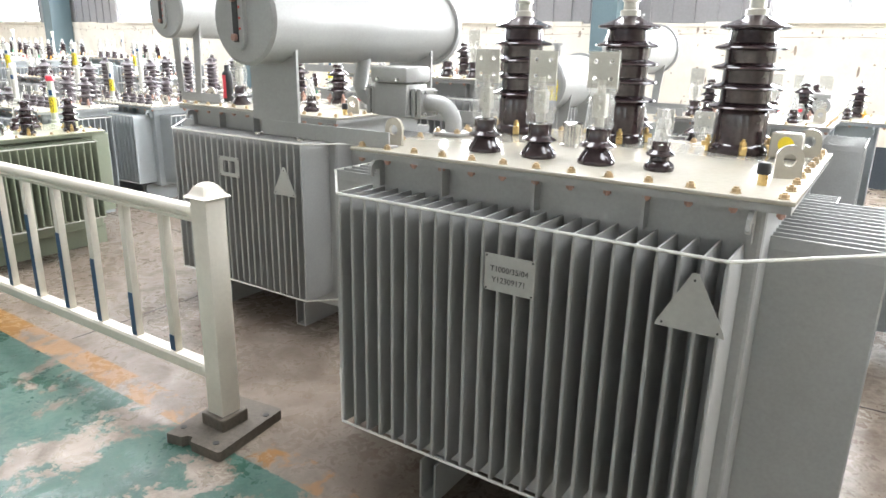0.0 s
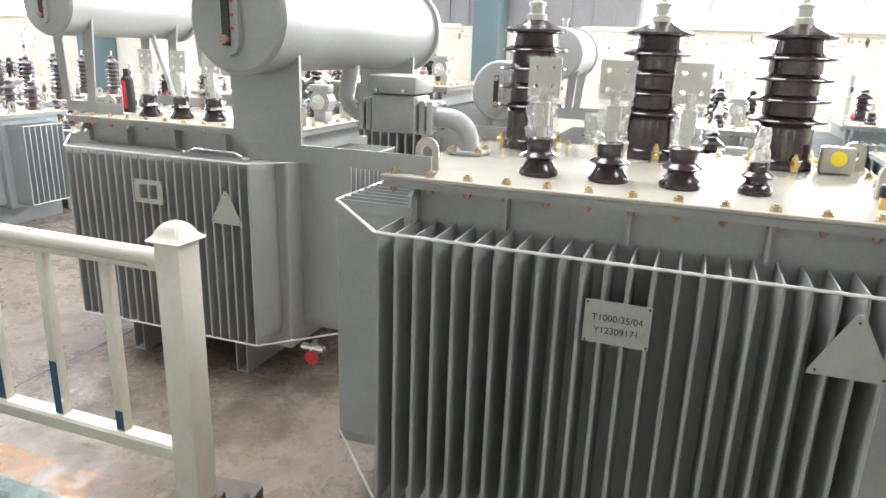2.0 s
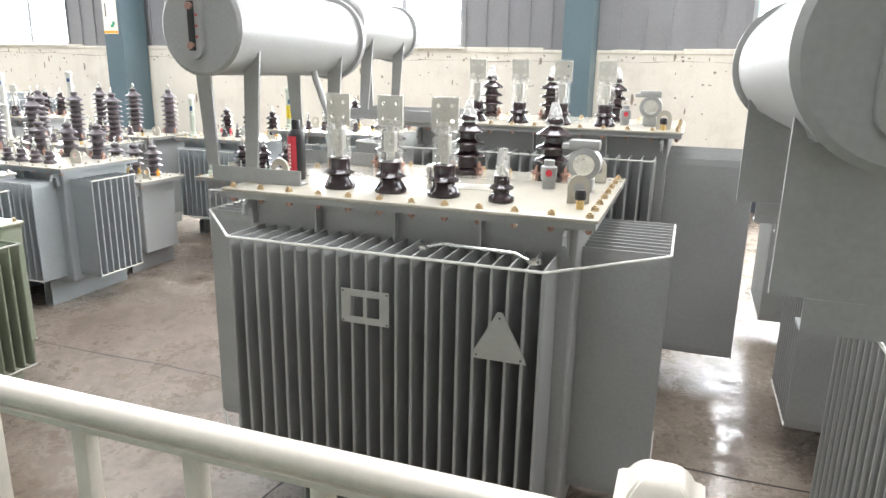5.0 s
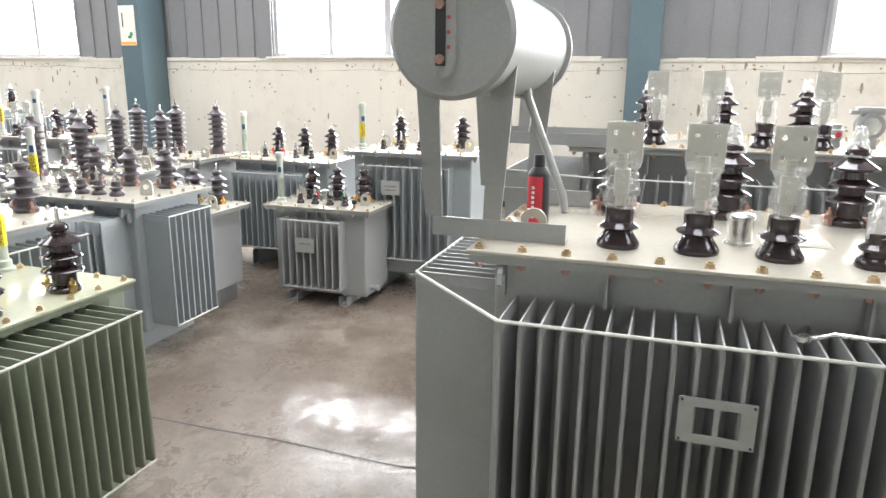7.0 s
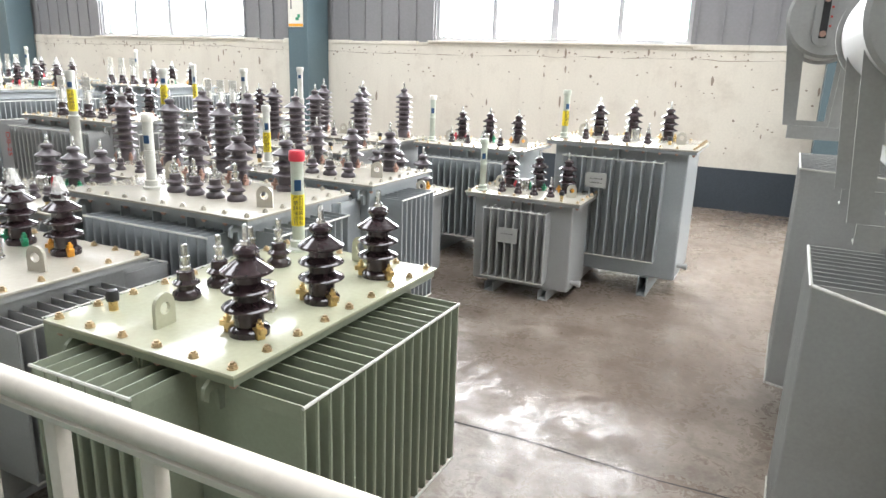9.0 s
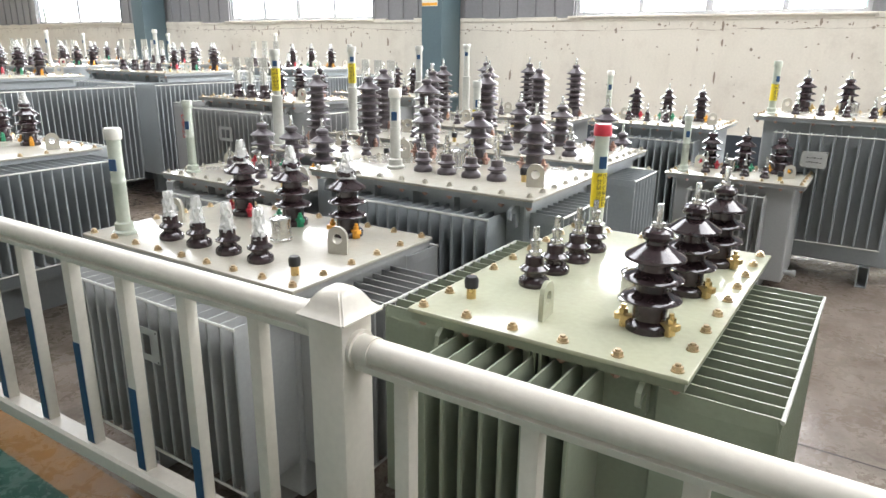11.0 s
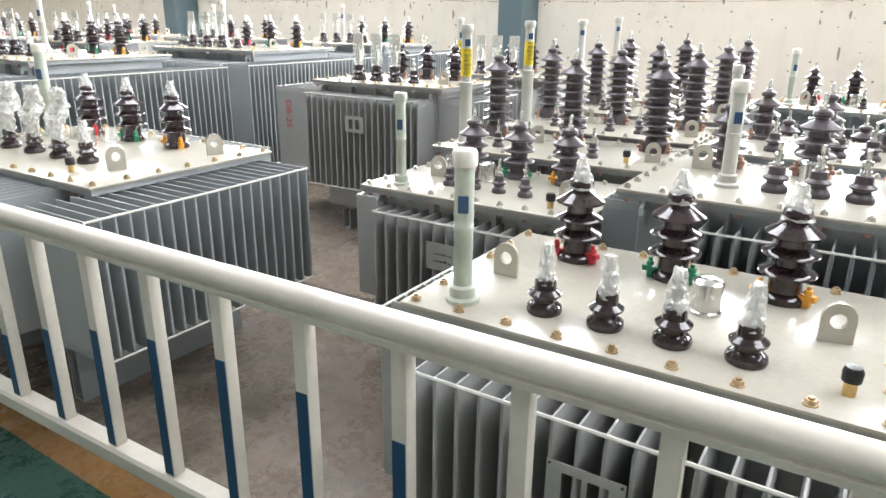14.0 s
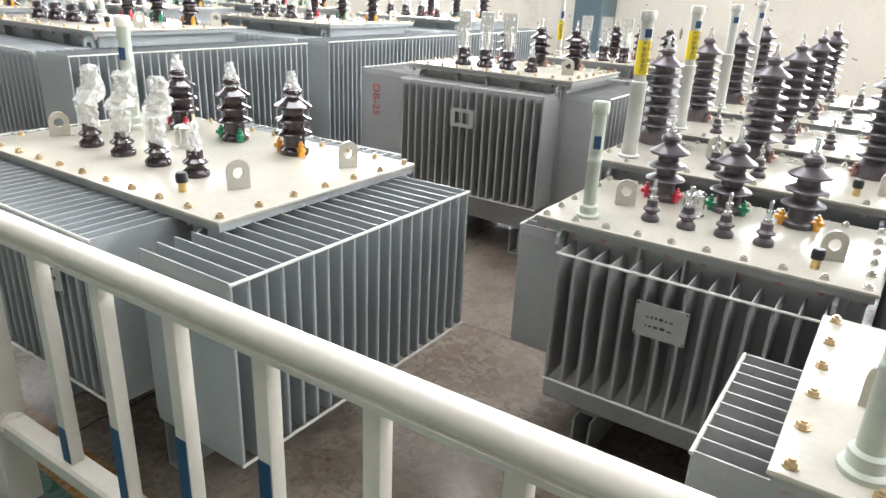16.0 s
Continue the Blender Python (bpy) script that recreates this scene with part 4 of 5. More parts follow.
def conservator(t, ox, oy, cx, cz, r, ya, yb, cover_z, beam_x, plate_legs, paint, letter=False):
    """The horizontal oil drum beside the cover, with end discs, level gauge, supports and cross beams."""
    P = lambda x, y, z: (x - ox, y - oy, z)
    bm = bmesh.new()
    lathe(bm, [(0, 0), (r - 0.012, 0), (r, 0.01), (r, 0.02)] + [(r - 0.004, 0.022), (r - 0.004, yb - ya - 0.06), (r + 0.012, yb - ya - 0.058), (r + 0.012, yb - ya - 0.03), (r - 0.004, yb - ya - 0.028), (r * 0.93, yb - ya), (0, yb - ya + 0.01)], 40, pose(0, 0, 0, -90))
    d = part("conservator", bm, paint, t, "large grey horizontal oil drum", P(cx, ya, cz), 35)
    # level gauge on the end disc
    bm = bmesh.new()
    g = [(-0.02 + 0.037 * math.cos(radians(a)), 0.072 + 0.037 * math.sin(radians(a))) for a in range(0, 181, 20)] + [(-0.02 + 0.037 * math.cos(radians(a)), -0.072 + 0.037 * math.sin(radians(a))) for a in range(180, 361, 20)]
    prism(bm, g, -0.016, 0, "y")
    gp = part("level_gauge", bm, paint, d, "oval oil level gauge", (0, 0, 0.0))
    bm = bmesh.new()
    box(bm, (-0.033, -0.019, -0.08), (-0.007, -0.0165, 0.08))
    part("gauge_glass", bm, BLACK, d, "dark gauge glass")
    for z in (-0.064, 0.064):
        bm = bmesh.new()
        cyl(bm, (-0.02, -0.017, z), (-0.02, -0.032, z), 0.012, 8)
        part("gauge_screw", bm, COPPER, d)
    bm = bmesh.new()
    for z in (-0.035, 0.0, 0.035):
        box(bm, (-0.003, -0.0185, z - 0.004), (0.005, -0.0165, z + 0.004))
    part("gauge_marks", bm, RED_INK, d, "small red level marks")
    bm = bmesh.new()
    cyl(bm, (0, 0.35 * (yb - ya), r - 0.01), (0, 0.35 * (yb - ya), r + 0.05), 0.02, 12)
    cyl(bm, (0, 0.35 * (yb - ya), r + 0.05), (0, 0.35 * (yb - ya), r + 0.065), 0.03, 12)
    part("filler_neck", bm, paint, d)
    if letter:
        bm = bmesh.new()
        box(bm, (r * 0.35, -0.004, -r * 0.55), (r * 0.35 + 0.06, -0.0022, r * 0.15))
        lp = part("warning_label", bm, LABEL_YELLOW, d, "yellow warning label with black characters")
        for col in (0, 1):
            lettering("\n".join(("否则后果自负", "严禁缺油运行")[col]), 0.02, INK, lp, (r * 0.35 + 0.016 + 0.028 * col, -0.0046, -r * 0.2), 90, 0)
    # supports
    base = cover_z + 0.055
    for y in (ya + 0.13, yb - 0.2):
        if plate_legs:
            bm = bmesh.new()
            prism(bm, [(cx - 0.125, base), (cx + 0.115, base), (cx + 0.115, cz - r * 0.25), (cx + 0.10, cz - r * 0.8), (cx - 0.10, cz - r * 0.8), (cx - 0.125, cz - r * 0.5)], y, y + 0.012, "y")
            for v in bm.verts:
                v.co -= Vector((ox, oy, 0))
            part("support_plate", bm, paint, t)
        else:
            for s in (-1, 1):
                bm = bmesh.new()
                prism(bm, [(cx + s * 0.085 - 0.025, base), (cx + s * 0.085 + 0.025, base), (cx + s * 0.11 + 0.034, cz - r * 0.35), (cx + s * 0.11 - 0.034, cz - r * 0.35)], y, y + 0.01, "y")
                for v in bm.verts:
                    v.co -= Vector((ox, oy, 0))
                part("support_leg", bm, paint, t)
        bm = bmesh.new()
        lo, hi = beam_x
        prism(bm, [(y - 0.002, base), (y - 0.002, cover_z + 0.001), (y + 0.05, cover_z + 0.001), (y + 0.05, cover_z + 0.007), (y + 0.005, cover_z + 0.007), (y + 0.005, base)], lo, hi, "x")
        for v in bm.verts:
            v.co -= Vector((ox, oy, 0))
        part("cross_beam", bm, paint, t, "steel angle beam")
    return d


def relay_and_pipe(t, ox, oy, x, y, cover_z, drum_x, drum_z, paint):
    """The relay box between drum and cover, with a flanged elbow pipe."""
    P = lambda *p: (p[0] - ox, p[1] - oy, p[2])
    zc = cover_z
    bm = bmesh.new()
    box(bm, P(x - 0.082, y - 0.075, zc + 0.06), P(x + 0.082, y + 0.075, zc + 0.19), 0.012)
    rb = part("relay_box", bm, paint, t, "grey cast relay housing", (0, 0, 0), 40)
    bm = bmesh.new()
    box(bm, P(x - 0.092, y - 0.085, zc + 0.192), P(x + 0.092, y + 0.085, zc + 0.255), 0.012)
    part("lid", bm, paint, rb, "", (0, 0, 0), 40)
    for s in (-1, 1):
        bm = bmesh.new()
        cyl(bm, P(x + s * 0.05, y - 0.086, zc + 0.205), P(x + s * 0.05, y - 0.097, zc + 0.205), 0.007, 6)
        part("lid_screw", bm, STEEL, rb)
        for k in (0.1, 0.128):
            bm = bmesh.new()
            box(bm, P(x + s * k - 0.01, y - 0.055, zc + 0.062), P(x + s * k + 0.01, y + 0.055, zc + 0.172), 0.004)
            part("pipe_flange", bm, paint, t)
        for dy, dz in ((-0.042, 0.075), (0.042, 0.075), (-0.042, 0.158), (0.042, 0.158)):
            bm = bmesh.new()
            cyl(bm, P(x + s * 0.082, y + dy, zc + dz), P(x + s * 0.152, y + dy, zc + dz), 0.007, 6)
            part("flange_bolt", bm, STEEL, t)
    bm = bmesh.new()
    pts = [(x + 0.13, y, zc + 0.117), (x + 0.175, y, zc + 0.117)] + [(x + 0.175 + 0.085 * math.sin(radians(a)), y, zc + 0.032 + 0.085 * math.cos(radians(a))) for a in range(15, 91, 15)] + [(x + 0.26, y, zc + 0.008)]
    tube_along(bm, [P(*p) for p in pts], 0.034, 16)
    part("elbow_pipe", bm, paint, t, "grey painted elbow pipe", (0, 0, 0), 50)
    bm = bmesh.new()
    box(bm, P(x + 0.2, y - 0.06, zc + 0.001), P(x + 0.32, y + 0.06, zc + 0.014), 0.004)
    part("base_flange", bm, paint, t)
    for dx in (0.215, 0.305):
        for dy in (-0.045, 0.045):
            piece("bolt", cached("bolt", lambda: bolt_mesh(ZINC)), t, P(x + dx, y + dy, zc + 0.014))
    bm = bmesh.new()
    pts = [(x - 0.13, y, zc + 0.117), (x - 0.17, y, zc + 0.117), (x - 0.2, y, zc + 0.135), (x - 0.215, y, zc + 0.17), (drum_x + 0.05, y, drum_z - 0.1)]
    tube_along(bm, [P(*p) for p in pts], 0.03, 14)
    part("drum_pipe", bm, paint, t, "grey pipe down from the oil drum", (0, 0, 0), 50)


def relay_on_cover(t, ox, oy, x, y, z, paint):
    """The thermometer housing with a round glass on its face, and the small red-marked plug beside it."""
    bm = bmesh.new()
    box(bm, (-0.035, -0.035, 0), (0.035, 0.035, 0.05), 0.006)
    cyl(bm, (0, -0.035, 0.1), (0, 0.035, 0.1), 0.058, 24)
    box(bm, (-0.06, -0.03, 0.15), (0.05, 0.03, 0.185), 0.006)
    box(bm, (-0.085, -0.02, 0.15), (-0.055, 0.02, 0.17), 0.004)
    r = part("relay_housing", bm, paint, t, "grey cast relay with a round sight glass", (x - ox, y - oy, z), 40)
    bm = bmesh.new()
    cyl(bm, (0, -0.043, 0.1), (0, -0.0355, 0.1), 0.038, 20)
    part("sight_glass", bm, STEEL, r, "round sight glass", (0, 0, 0), 40)
    bm = bmesh.new()
    lathe(bm, [(0, 0), (0.024, 0), (0.024, 0.03), (0.03, 0.035), (0.03, 0.08), (0.02, 0.085), (0.02, 0.105), (0, 0.106)], 14)
    p = part("plug_housing", bm, paint, t, "small grey plug with a red dot", (x - 0.13 - ox, y - oy, z), 40)
    bm = bmesh.new()
    cyl(bm, (0.006, -0.034, 0.06), (0.006, -0.03, 0.06), 0.013, 12)
    part("red_dot", bm, RED, p)


# ---- the transformers, one by one ----
GREY_LABEL = "grey painted oil transformer with ribbed cooling fins and cream cover"


def rows3(xa, xb, y, kind, wrap, colours):
    return [(xa + (xb - xa) * i / 2, y, kind, wrap, colours[i]) for i in range(3)]


def rows4(xa, xb, y, kinds):
    return [(xa + (xb - xa) * i / 3, y, kinds[i]) for i in range(4)]


RGY, BBB, CCC = ("red", "green", "yellow"), ("brass",) * 3, ("copper",) * 3

# the large one beside the end of the fence
A, ax, ay = transformer(
    "large grey power transformer with tall brown insulators and an oil drum", -1.62, -0.235, 1.965, 2.95, 1.285, foot=0.16,
    front=(-1.575, -0.345, 1.85, 0.285, 1.15, 23), back=(-1.575, -0.345, 3.07, 0.26, 1.15, 23), left=(2.165, 2.75, -1.87, 0.26, 1.15, 13), right=(2.165, 2.75, -0.02, 0.26, 1.15, 13),
    hv=rows3(-1.38, -0.52, 2.76, "large", False, BBB), lv=[(-1.215, 2.19, "flag"), (-1.015, 2.19, "flag"), (-0.82, 2.19, "flag"), (-0.63, 2.2, "wrapped")],
    lugs=[(-0.3, 2.3, 20), (-1.53, 2.1, 0), (-0.3, 2.8, 0)], caps=[(-0.34, 2.15)], valves=[(-1.03, 2.5)],
    plates=[("plate", -0.92, 1.843, 0.995, ("T1000/35/04", "Y12309171")), ("triangle", -0.412, 1.843, 1.028, ())],
    wires=[((-1.578, 1.85, z), (-1.87, 2.165, z)) for z in (1.146, 0.291)] + [((-0.342, 1.85, z), (-0.02, 2.165, z)) for z in (1.146, 0.266)])
conservator(A, ax, ay, -2.015, 1.70, 0.158, 1.875, 3.06, 1.285, (-2.09, -1.48), True, PAINT)
relay_and_pipe(A, ax, ay, -1.78, 2.47, 1.285, -2.015, 1.70, PAINT)
bm = bmesh.new()
box(bm, (-0.05, -0.035, 0), (0.05, 0.035, 0.085), 0.01)
jb = part("junction_box", bm, COVER, A, "pale junction box with a round yellow sticker", (-0.36 - ax, 2.72 - ay, 1.285), 40)
bm = bmesh.new()
cyl(bm, (0, -0.0385, 0.05), (0, -0.0355, 0.05), 0.024, 20)
part("sticker", bm, LABEL_YELLOW, jb, "round yellow sticker")

# the second large one, with its drum on four legs
B, bx_, by_ = transformer(
    "large grey power transformer with flag terminals and oil drum on legs", -3.82, -2.5, 2.87, 3.76, 1.25, foot=0.15,
    front=(-3.69, -2.625, 2.725, 0.24, 1.12, 22), back=(-3.69, -2.625, 3.9, 0.24, 1.12, 22), left=(3.065, 3.55, -4.03, 0.24, 1.12, 11), right=(3.065, 3.55, -2.29, 0.24, 1.12, 11),
    hv=rows3(-3.49, -2.78, 3.6, "normal", True, CCC), lv=[(-3.445, 3.055, "flag"), (-3.245, 3.055, "flag"), (-3.046, 3.055, "flag"), (-2.84, 3.04, "wrapped")],
    lugs=[(-2.6, 3.12, 15), (-3.67, 3.02, 0), (-2.6, 3.6, 0)], caps=[(-2.58, 3.03)], valves=[(-3.13, 3.2)],
    plates=[("frame", -3.183, 2.718, 0.938, ()), ("triangle", -2.745, 2.718, 0.905, ())],
    wires=[((-3.693, 2.725, z), (-4.03, 3.065, z)) for z in (1.116, 0.246)] + [((-2.622, 2.725, z), (-2.29, 3.065, z)) for z in (1.116, 0.246)])
conservator(B, bx_, by_, -3.872, 1.795, 0.165, 2.88, 3.82, 1.25, (-3.96, -3.58), False, PAINT)
relay_on_cover(B, bx_, by_, -2.62, 3.38, 1.25, PAINT)
bm = bmesh.new()
tube_along(bm, [(p[0] - bx_, p[1] - by_, p[2]) for p in ((-3.80, 3.5, 1.66), (-3.79, 3.5, 1.62), (-3.66, 3.48, 1.31), (-3.65, 3.48, 1.255))], 0.014, 12)
part("drum_pipe", bm, PAINT, B, "sloping grey pipe from the oil drum", (0, 0, 0), 50)
bm = bmesh.new()
cyl(bm, (-2.48 - bx_, 2.9 - by_, 0.2), (-2.36 - bx_, 2.9 - by_, 0.2), 0.02, 12)
cyl(bm, (-2.41 - bx_, 2.9 - by_, 0.16), (-2.41 - bx_, 2.9 - by_, 0.24), 0.014, 10)
dv = part("drain_valve", bm, STEEL, B, "small steel drain valve")
bm = bmesh.new()
cyl(bm, (-2.41 - bx_, 2.87 - by_, 0.165), (-2.41 - bx_, 2.862 - by_, 0.165), 0.034, 18)
part("handwheel", bm, RED, dv, "red valve handwheel")

# behind the second one
B2, b2x, b2y = transformer(
    "large grey power transformer standing behind another by the wall", -3.78, -2.3, 4.4, 5.3, 1.40, foot=0.15,
    front=(-3.66, -2.42, 4.27, 0.24, 1.27, 22), left=(4.42, 5.1, -4.07, 0.24, 1.27, 13), right=(4.5, 5.1, -1.95, 0.24, 1.27, 12),
    hv=rows3(-3.45, -2.7, 5.05, "normal", True, CCC), lv=[(-3.4, 4.58, "flag"), (-3.16, 4.58, "flag"), (-2.93, 4.58, "flag"), (-2.7, 4.58, "flag")],
    lugs=[(-2.4, 4.55, 0)], caps=[(-2.4, 4.48)],
    wires=[((-3.663, 4.27, z), (-4.07, 4.42, z)) for z in (1.266, 0.246)])
conservator(B2, b2x, b2y, -4.06, 1.88, 0.155, 4.2, 4.95, 1.40, (-4.15, -3.5), False, PAINT)
relay_on_cover(B2, b2x, b2y, -2.48, 4.75, 1.40, PAINT)

# those behind the first one
A2, a2x, a2y = transformer(
    "grey power transformer with a labelled oil drum behind another", -1.58, -0.45, 3.78, 4.5, 0.99, foot=0.15,
    front=(-1.46, -0.57, 3.66, 0.2, 0.88, 16), left=(3.9, 4.38, -1.76, 0.2, 0.88, 10), right=(3.9, 4.38, -0.25, 0.2, 0.88, 10),
    hv=rows3(-1.35, -0.7, 4.32, "normal", True, CCC), lv=rows4(-1.3, -0.7, 3.92, ("flag", "flag", "flag", "wrapped")), lugs=[(-0.55, 4.0, 0)])
conservator(A2, a2x, a2y, -1.778, 1.427, 0.158, 3.76, 4.38, 0.99, (-1.87, -1.35), False, PAINT, True)
relay_on_cover(A2, a2x, a2y, -0.57, 4.2, 0.99, PAINT)
A3, a3x, a3y = transformer(
    "grey power transformer with an oil drum near the wall", -1.55, -0.4, 5.2, 6.05, 1.17, foot=0.15,
    front=(-1.43, -0.52, 5.08, 0.2, 1.05, 17), left=(5.32, 5.9, -1.75, 0.2, 1.05, 11), right=(5.32, 5.9, -0.2, 0.2, 1.05, 11),
    hv=rows3(-1.3, -0.65, 5.8, "normal", True, CCC), lv=rows4(-1.3, -0.65, 5.35, ("flag", "flag", "flag", "wrapped")), lugs=[(-0.5, 5.5, 0)])
conservator(A3, a3x, a3y, -1.765, 1.625, 0.182, 5.12, 5.85, 1.17, (-1.85, -1.35), False, PAINT)
relay_on_cover(A3, a3x, a3y, -0.52, 5.7, 1.17, PAINT)
transformer(GREY_LABEL, -1.2, -0.1, 6.4, 7.1, 1.12, PAINT_BLUE, front=(-1.05, -0.25, 6.28, 0.2, 1.0, 14), hv=rows3(-1.0, -0.35, 6.9, "normal", False, RGY), lv=rows4(-0.95, -0.4, 6.55, ("flag", "flag", "flag", "plain")), tubes=[(-1.1, 6.6, 0.38, 0.022, TUBE, TUBE_GREY, False)])
transformer(GREY_LABEL, 0.22, 1.4, 6.1, 6.9, 1.18, PAINT_BLUE, front=(0.34, 1.26, 5.98, 0.2, 1.06, 16), left=(6.2, 6.8, 0.02, 0.2, 1.06, 10), hv=rows3(0.45, 1.1, 6.65, "normal", True, RGY), lv=rows4(0.45, 1.1, 6.25, ("plain",) * 4), tubes=[(0.32, 6.5, 0.34, 0.022, TUBE_GREY, TUBE_GREY, False)])
transformer(GREY_LABEL, 0.2, 1.35, 4.15, 4.95, 1.12, PAINT_BLUE, front=(0.32, 1.22, 4.0, 0.2, 1.0, 16), left=(4.3, 4.8, -0.0, 0.2, 1.0, 9), hv=rows3(0.45, 1.1, 4.75, "normal", True, RGY), lv=rows4(0.45, 1.1, 4.35, ("plain",) * 4), lugs=[(0.3, 4.5, 0)])

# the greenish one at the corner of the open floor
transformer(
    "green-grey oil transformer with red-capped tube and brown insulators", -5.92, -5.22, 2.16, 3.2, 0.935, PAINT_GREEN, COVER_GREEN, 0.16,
    front=(-5.78, -5.42, 2.03, 0.29, 0.885, 8), back=(-5.78, -5.42, 3.33, 0.25, 0.885, 8), left=(2.25, 3.03, -6.06, 0.29, 0.885, 16), right=(2.2, 3.02, -5.045, 0.295, 0.885, 17),
    hv=[(-5.37, 2.38, "normal", False, "brass"), (-5.36, 2.69, "normal", False, "brass"), (-5.35, 3.0, "normal", False, "brass")],
    lv=[(-5.73, 2.5, "plain"), (-5.73, 2.64, "plain"), (-5.72, 2.78, "plain"), (-5.72, 2.92, "plain")],
    tubes=[(-5.79, 3.12, 0.36, 0.024, TUBE, RED, True)], lugs=[(-5.6, 2.3, -86), (-5.5, 3.12, 0)], caps=[(-5.82, 2.31)], valves=[(-5.46, 2.54)], bolts=0.13)

# the one with the white-capped tube close to the fence
transformer(
    "grey oil transformer with white-capped tube and film-wrapped insulators", -7.39, -6.31, 2.14, 2.85, 0.9, PAINT, COVER, 0.14,
    front=(-7.24, -6.39, 1.985, 0.276, 0.82, 16), back=(-7.24, -6.39, 3.0, 0.276, 0.82, 16), left=(2.23, 2.68, -7.52, 0.276, 0.82, 10), right=(2.23, 2.68, -6.165, 0.276, 0.82, 10),
    hv=rows3(-7.14, -6.58, 2.69, "normal", True, RGY), lv=rows4(-7.06, -6.6, 2.285, ("wrapped",) * 4),
    tubes=[(-7.26, 2.23, 0.355, 0.024, TUBE, CAP_WHITE, False)], lugs=[(-6.45, 2.49, 15), (-7.25, 2.45, 0)], caps=[(-6.41, 2.25)], valves=[(-6.73, 2.5)],
    plates=[("frame", -6.82, 1.979, 0.67, ())], bolts=0.125)

# the long one further along the fence
transformer(
    "long blue-grey oil transformer with film-bagged terminals and coloured clamps", -10.22, -8.79, 2.185, 3.07, 0.985, PAINT_BLUE, COVER, 0.26,
    front=(-10.02, -9.0, 1.94, 0.445, 0.955, 22), back=(-10.02, -9.0, 3.25, 0.445, 0.955, 22), right=(1.99, 2.99, -8.505, 0.445, 0.955, 20), left=(2.03, 3.06, -10.4, 0.445, 0.955, 20),
    hv=rows3(-9.9, -9.22, 2.88, "normal", True, RGY), lv=rows4(-9.84, -9.22, 2.44, ("bent", "bent", "bent", "wrapped")),
    tubes=[(-10.05, 2.75, 0.42, 0.026, TUBE, CAP_WHITE, False)], lugs=[(-9.0, 2.43, 70), (-8.93, 2.86, 70), (-10.08, 2.45, 70)], caps=[(-9.1, 2.3)], valves=[(-9.58, 2.66)], plates=[("plate", -9.24, 1.933, 0.81, ("bar f", "bar g"))], bolts=0.135)

transformer(
    "grey oil transformer with a hand-written plate and small insulators", -8.3, -7.28, 3.1, 3.74, 0.89, PAINT, COVER, 0.16,
    front=(-8.165, -7.39, 3.02, 0.33, 0.81, 14), left=(3.2, 3.62, -8.4, 0.33, 0.81, 9),
    hv=rows3(-8.02, -7.55, 3.6, "normal", False, RGY), lv=rows4(-7.97, -7.61, 3.31, ("small",) * 4),
    tubes=[(-8.15, 3.2, 0.36, 0.022, TUBE, TUBE, False)], lugs=[(-7.42, 3.3, 20), (-8.1, 3.42, 20)], caps=[(-7.45, 3.2)], dusty_hazed=True, valves=[(-7.87, 3.46)], plates=[("plate", -7.8, 2.993, 0.68, ("bar a", "bar b"))], bolts=0.11)

transformer(
    "blue-grey oil transformer with a cream cover in the second row", -7.17, -6.03, 3.1, 3.83, 1.03, PAINT_BLUE, COVER, 0.18,
    front=(-6.92, -6.18, 3.02, 0.22, 0.95, 15), left=(3.25, 3.7, -7.26, 0.22, 0.95, 8), right=(3.22, 3.7, -5.955, 0.22, 0.95, 10),
    hv=rows3(-6.93, -6.32, 3.7, "normal", False, CCC), lv=rows4(-6.71, -6.33, 3.36, ("plain",) * 4),
    tubes=[(-6.86, 3.35, 0.33, 0.024, TUBE_GREY, CAP_WHITE, False)], lugs=[(-6.13, 3.32, 20), (-7.0, 3.6, 20)], dusty_hazed=True, caps=[(-6.22, 3.4)], valves=[(-6.62, 3.52)], bolts=0.12)

transformer(
    GREY_LABEL, -7.2, -6.17, 4.25, 4.95, 0.99, PAINT_BLUE, COVER, 0.18, front=(-7.05, -6.3, 4.12, 0.22, 0.9, 14), right=(4.38, 4.76, -6.05, 0.22, 0.9, 8),
    hv=rows3(-6.95, -6.38, 4.78, "normal", False, CCC), lv=rows4(-6.85, -6.45, 4.42, ("plain",) * 4), tubes=[(-7.05, 4.4, 0.36, 0.022, TUBE_GREY, TUBE_GREY, True)], lugs=[(-6.3, 4.5, 20)], dusty_hazed=True)
transformer(GREY_LABEL, -7.1, -6.3, 5.08, 5.58, 0.77, PAINT, COVER, 0.16, front=(-6.98, -6.42, 4.99, 0.2, 0.7, 10), hv=rows3(-6.9, -6.5, 5.45, "normal", False, ("brass", "brass", "yellow")), lv=rows4(-6.85, -6.5, 5.2, ("small",) * 4), lugs=[(-6.4, 5.25, 0)], dusty_hazed=True)

S, sx0, sy0 = transformer(
    "small grey-green oil transformer with a hand-written plate on open floor", -6.24, -5.35, 5.635, 6.2, 0.75, PAINT, COVER, 0.07, front=(-6.06, -5.58, 5.585, 0.13, 0.66, 9),
    hv=rows3(-6.03, -5.57, 6.03, "normal", False, RGY), lv=rows4(-6.0, -5.62, 5.79, ("small",) * 4), tubes=[(-6.14, 5.74, 0.36, 0.024, TUBE, TUBE, False)], lugs=[(-5.48, 5.85, 20), (-6.08, 5.95, 20)], caps=[(-5.52, 5.74)], valves=[(-5.87, 5.93)], plates=[("plate", -5.86, 5.578, 0.47, ("bar c",))], hooks=False)
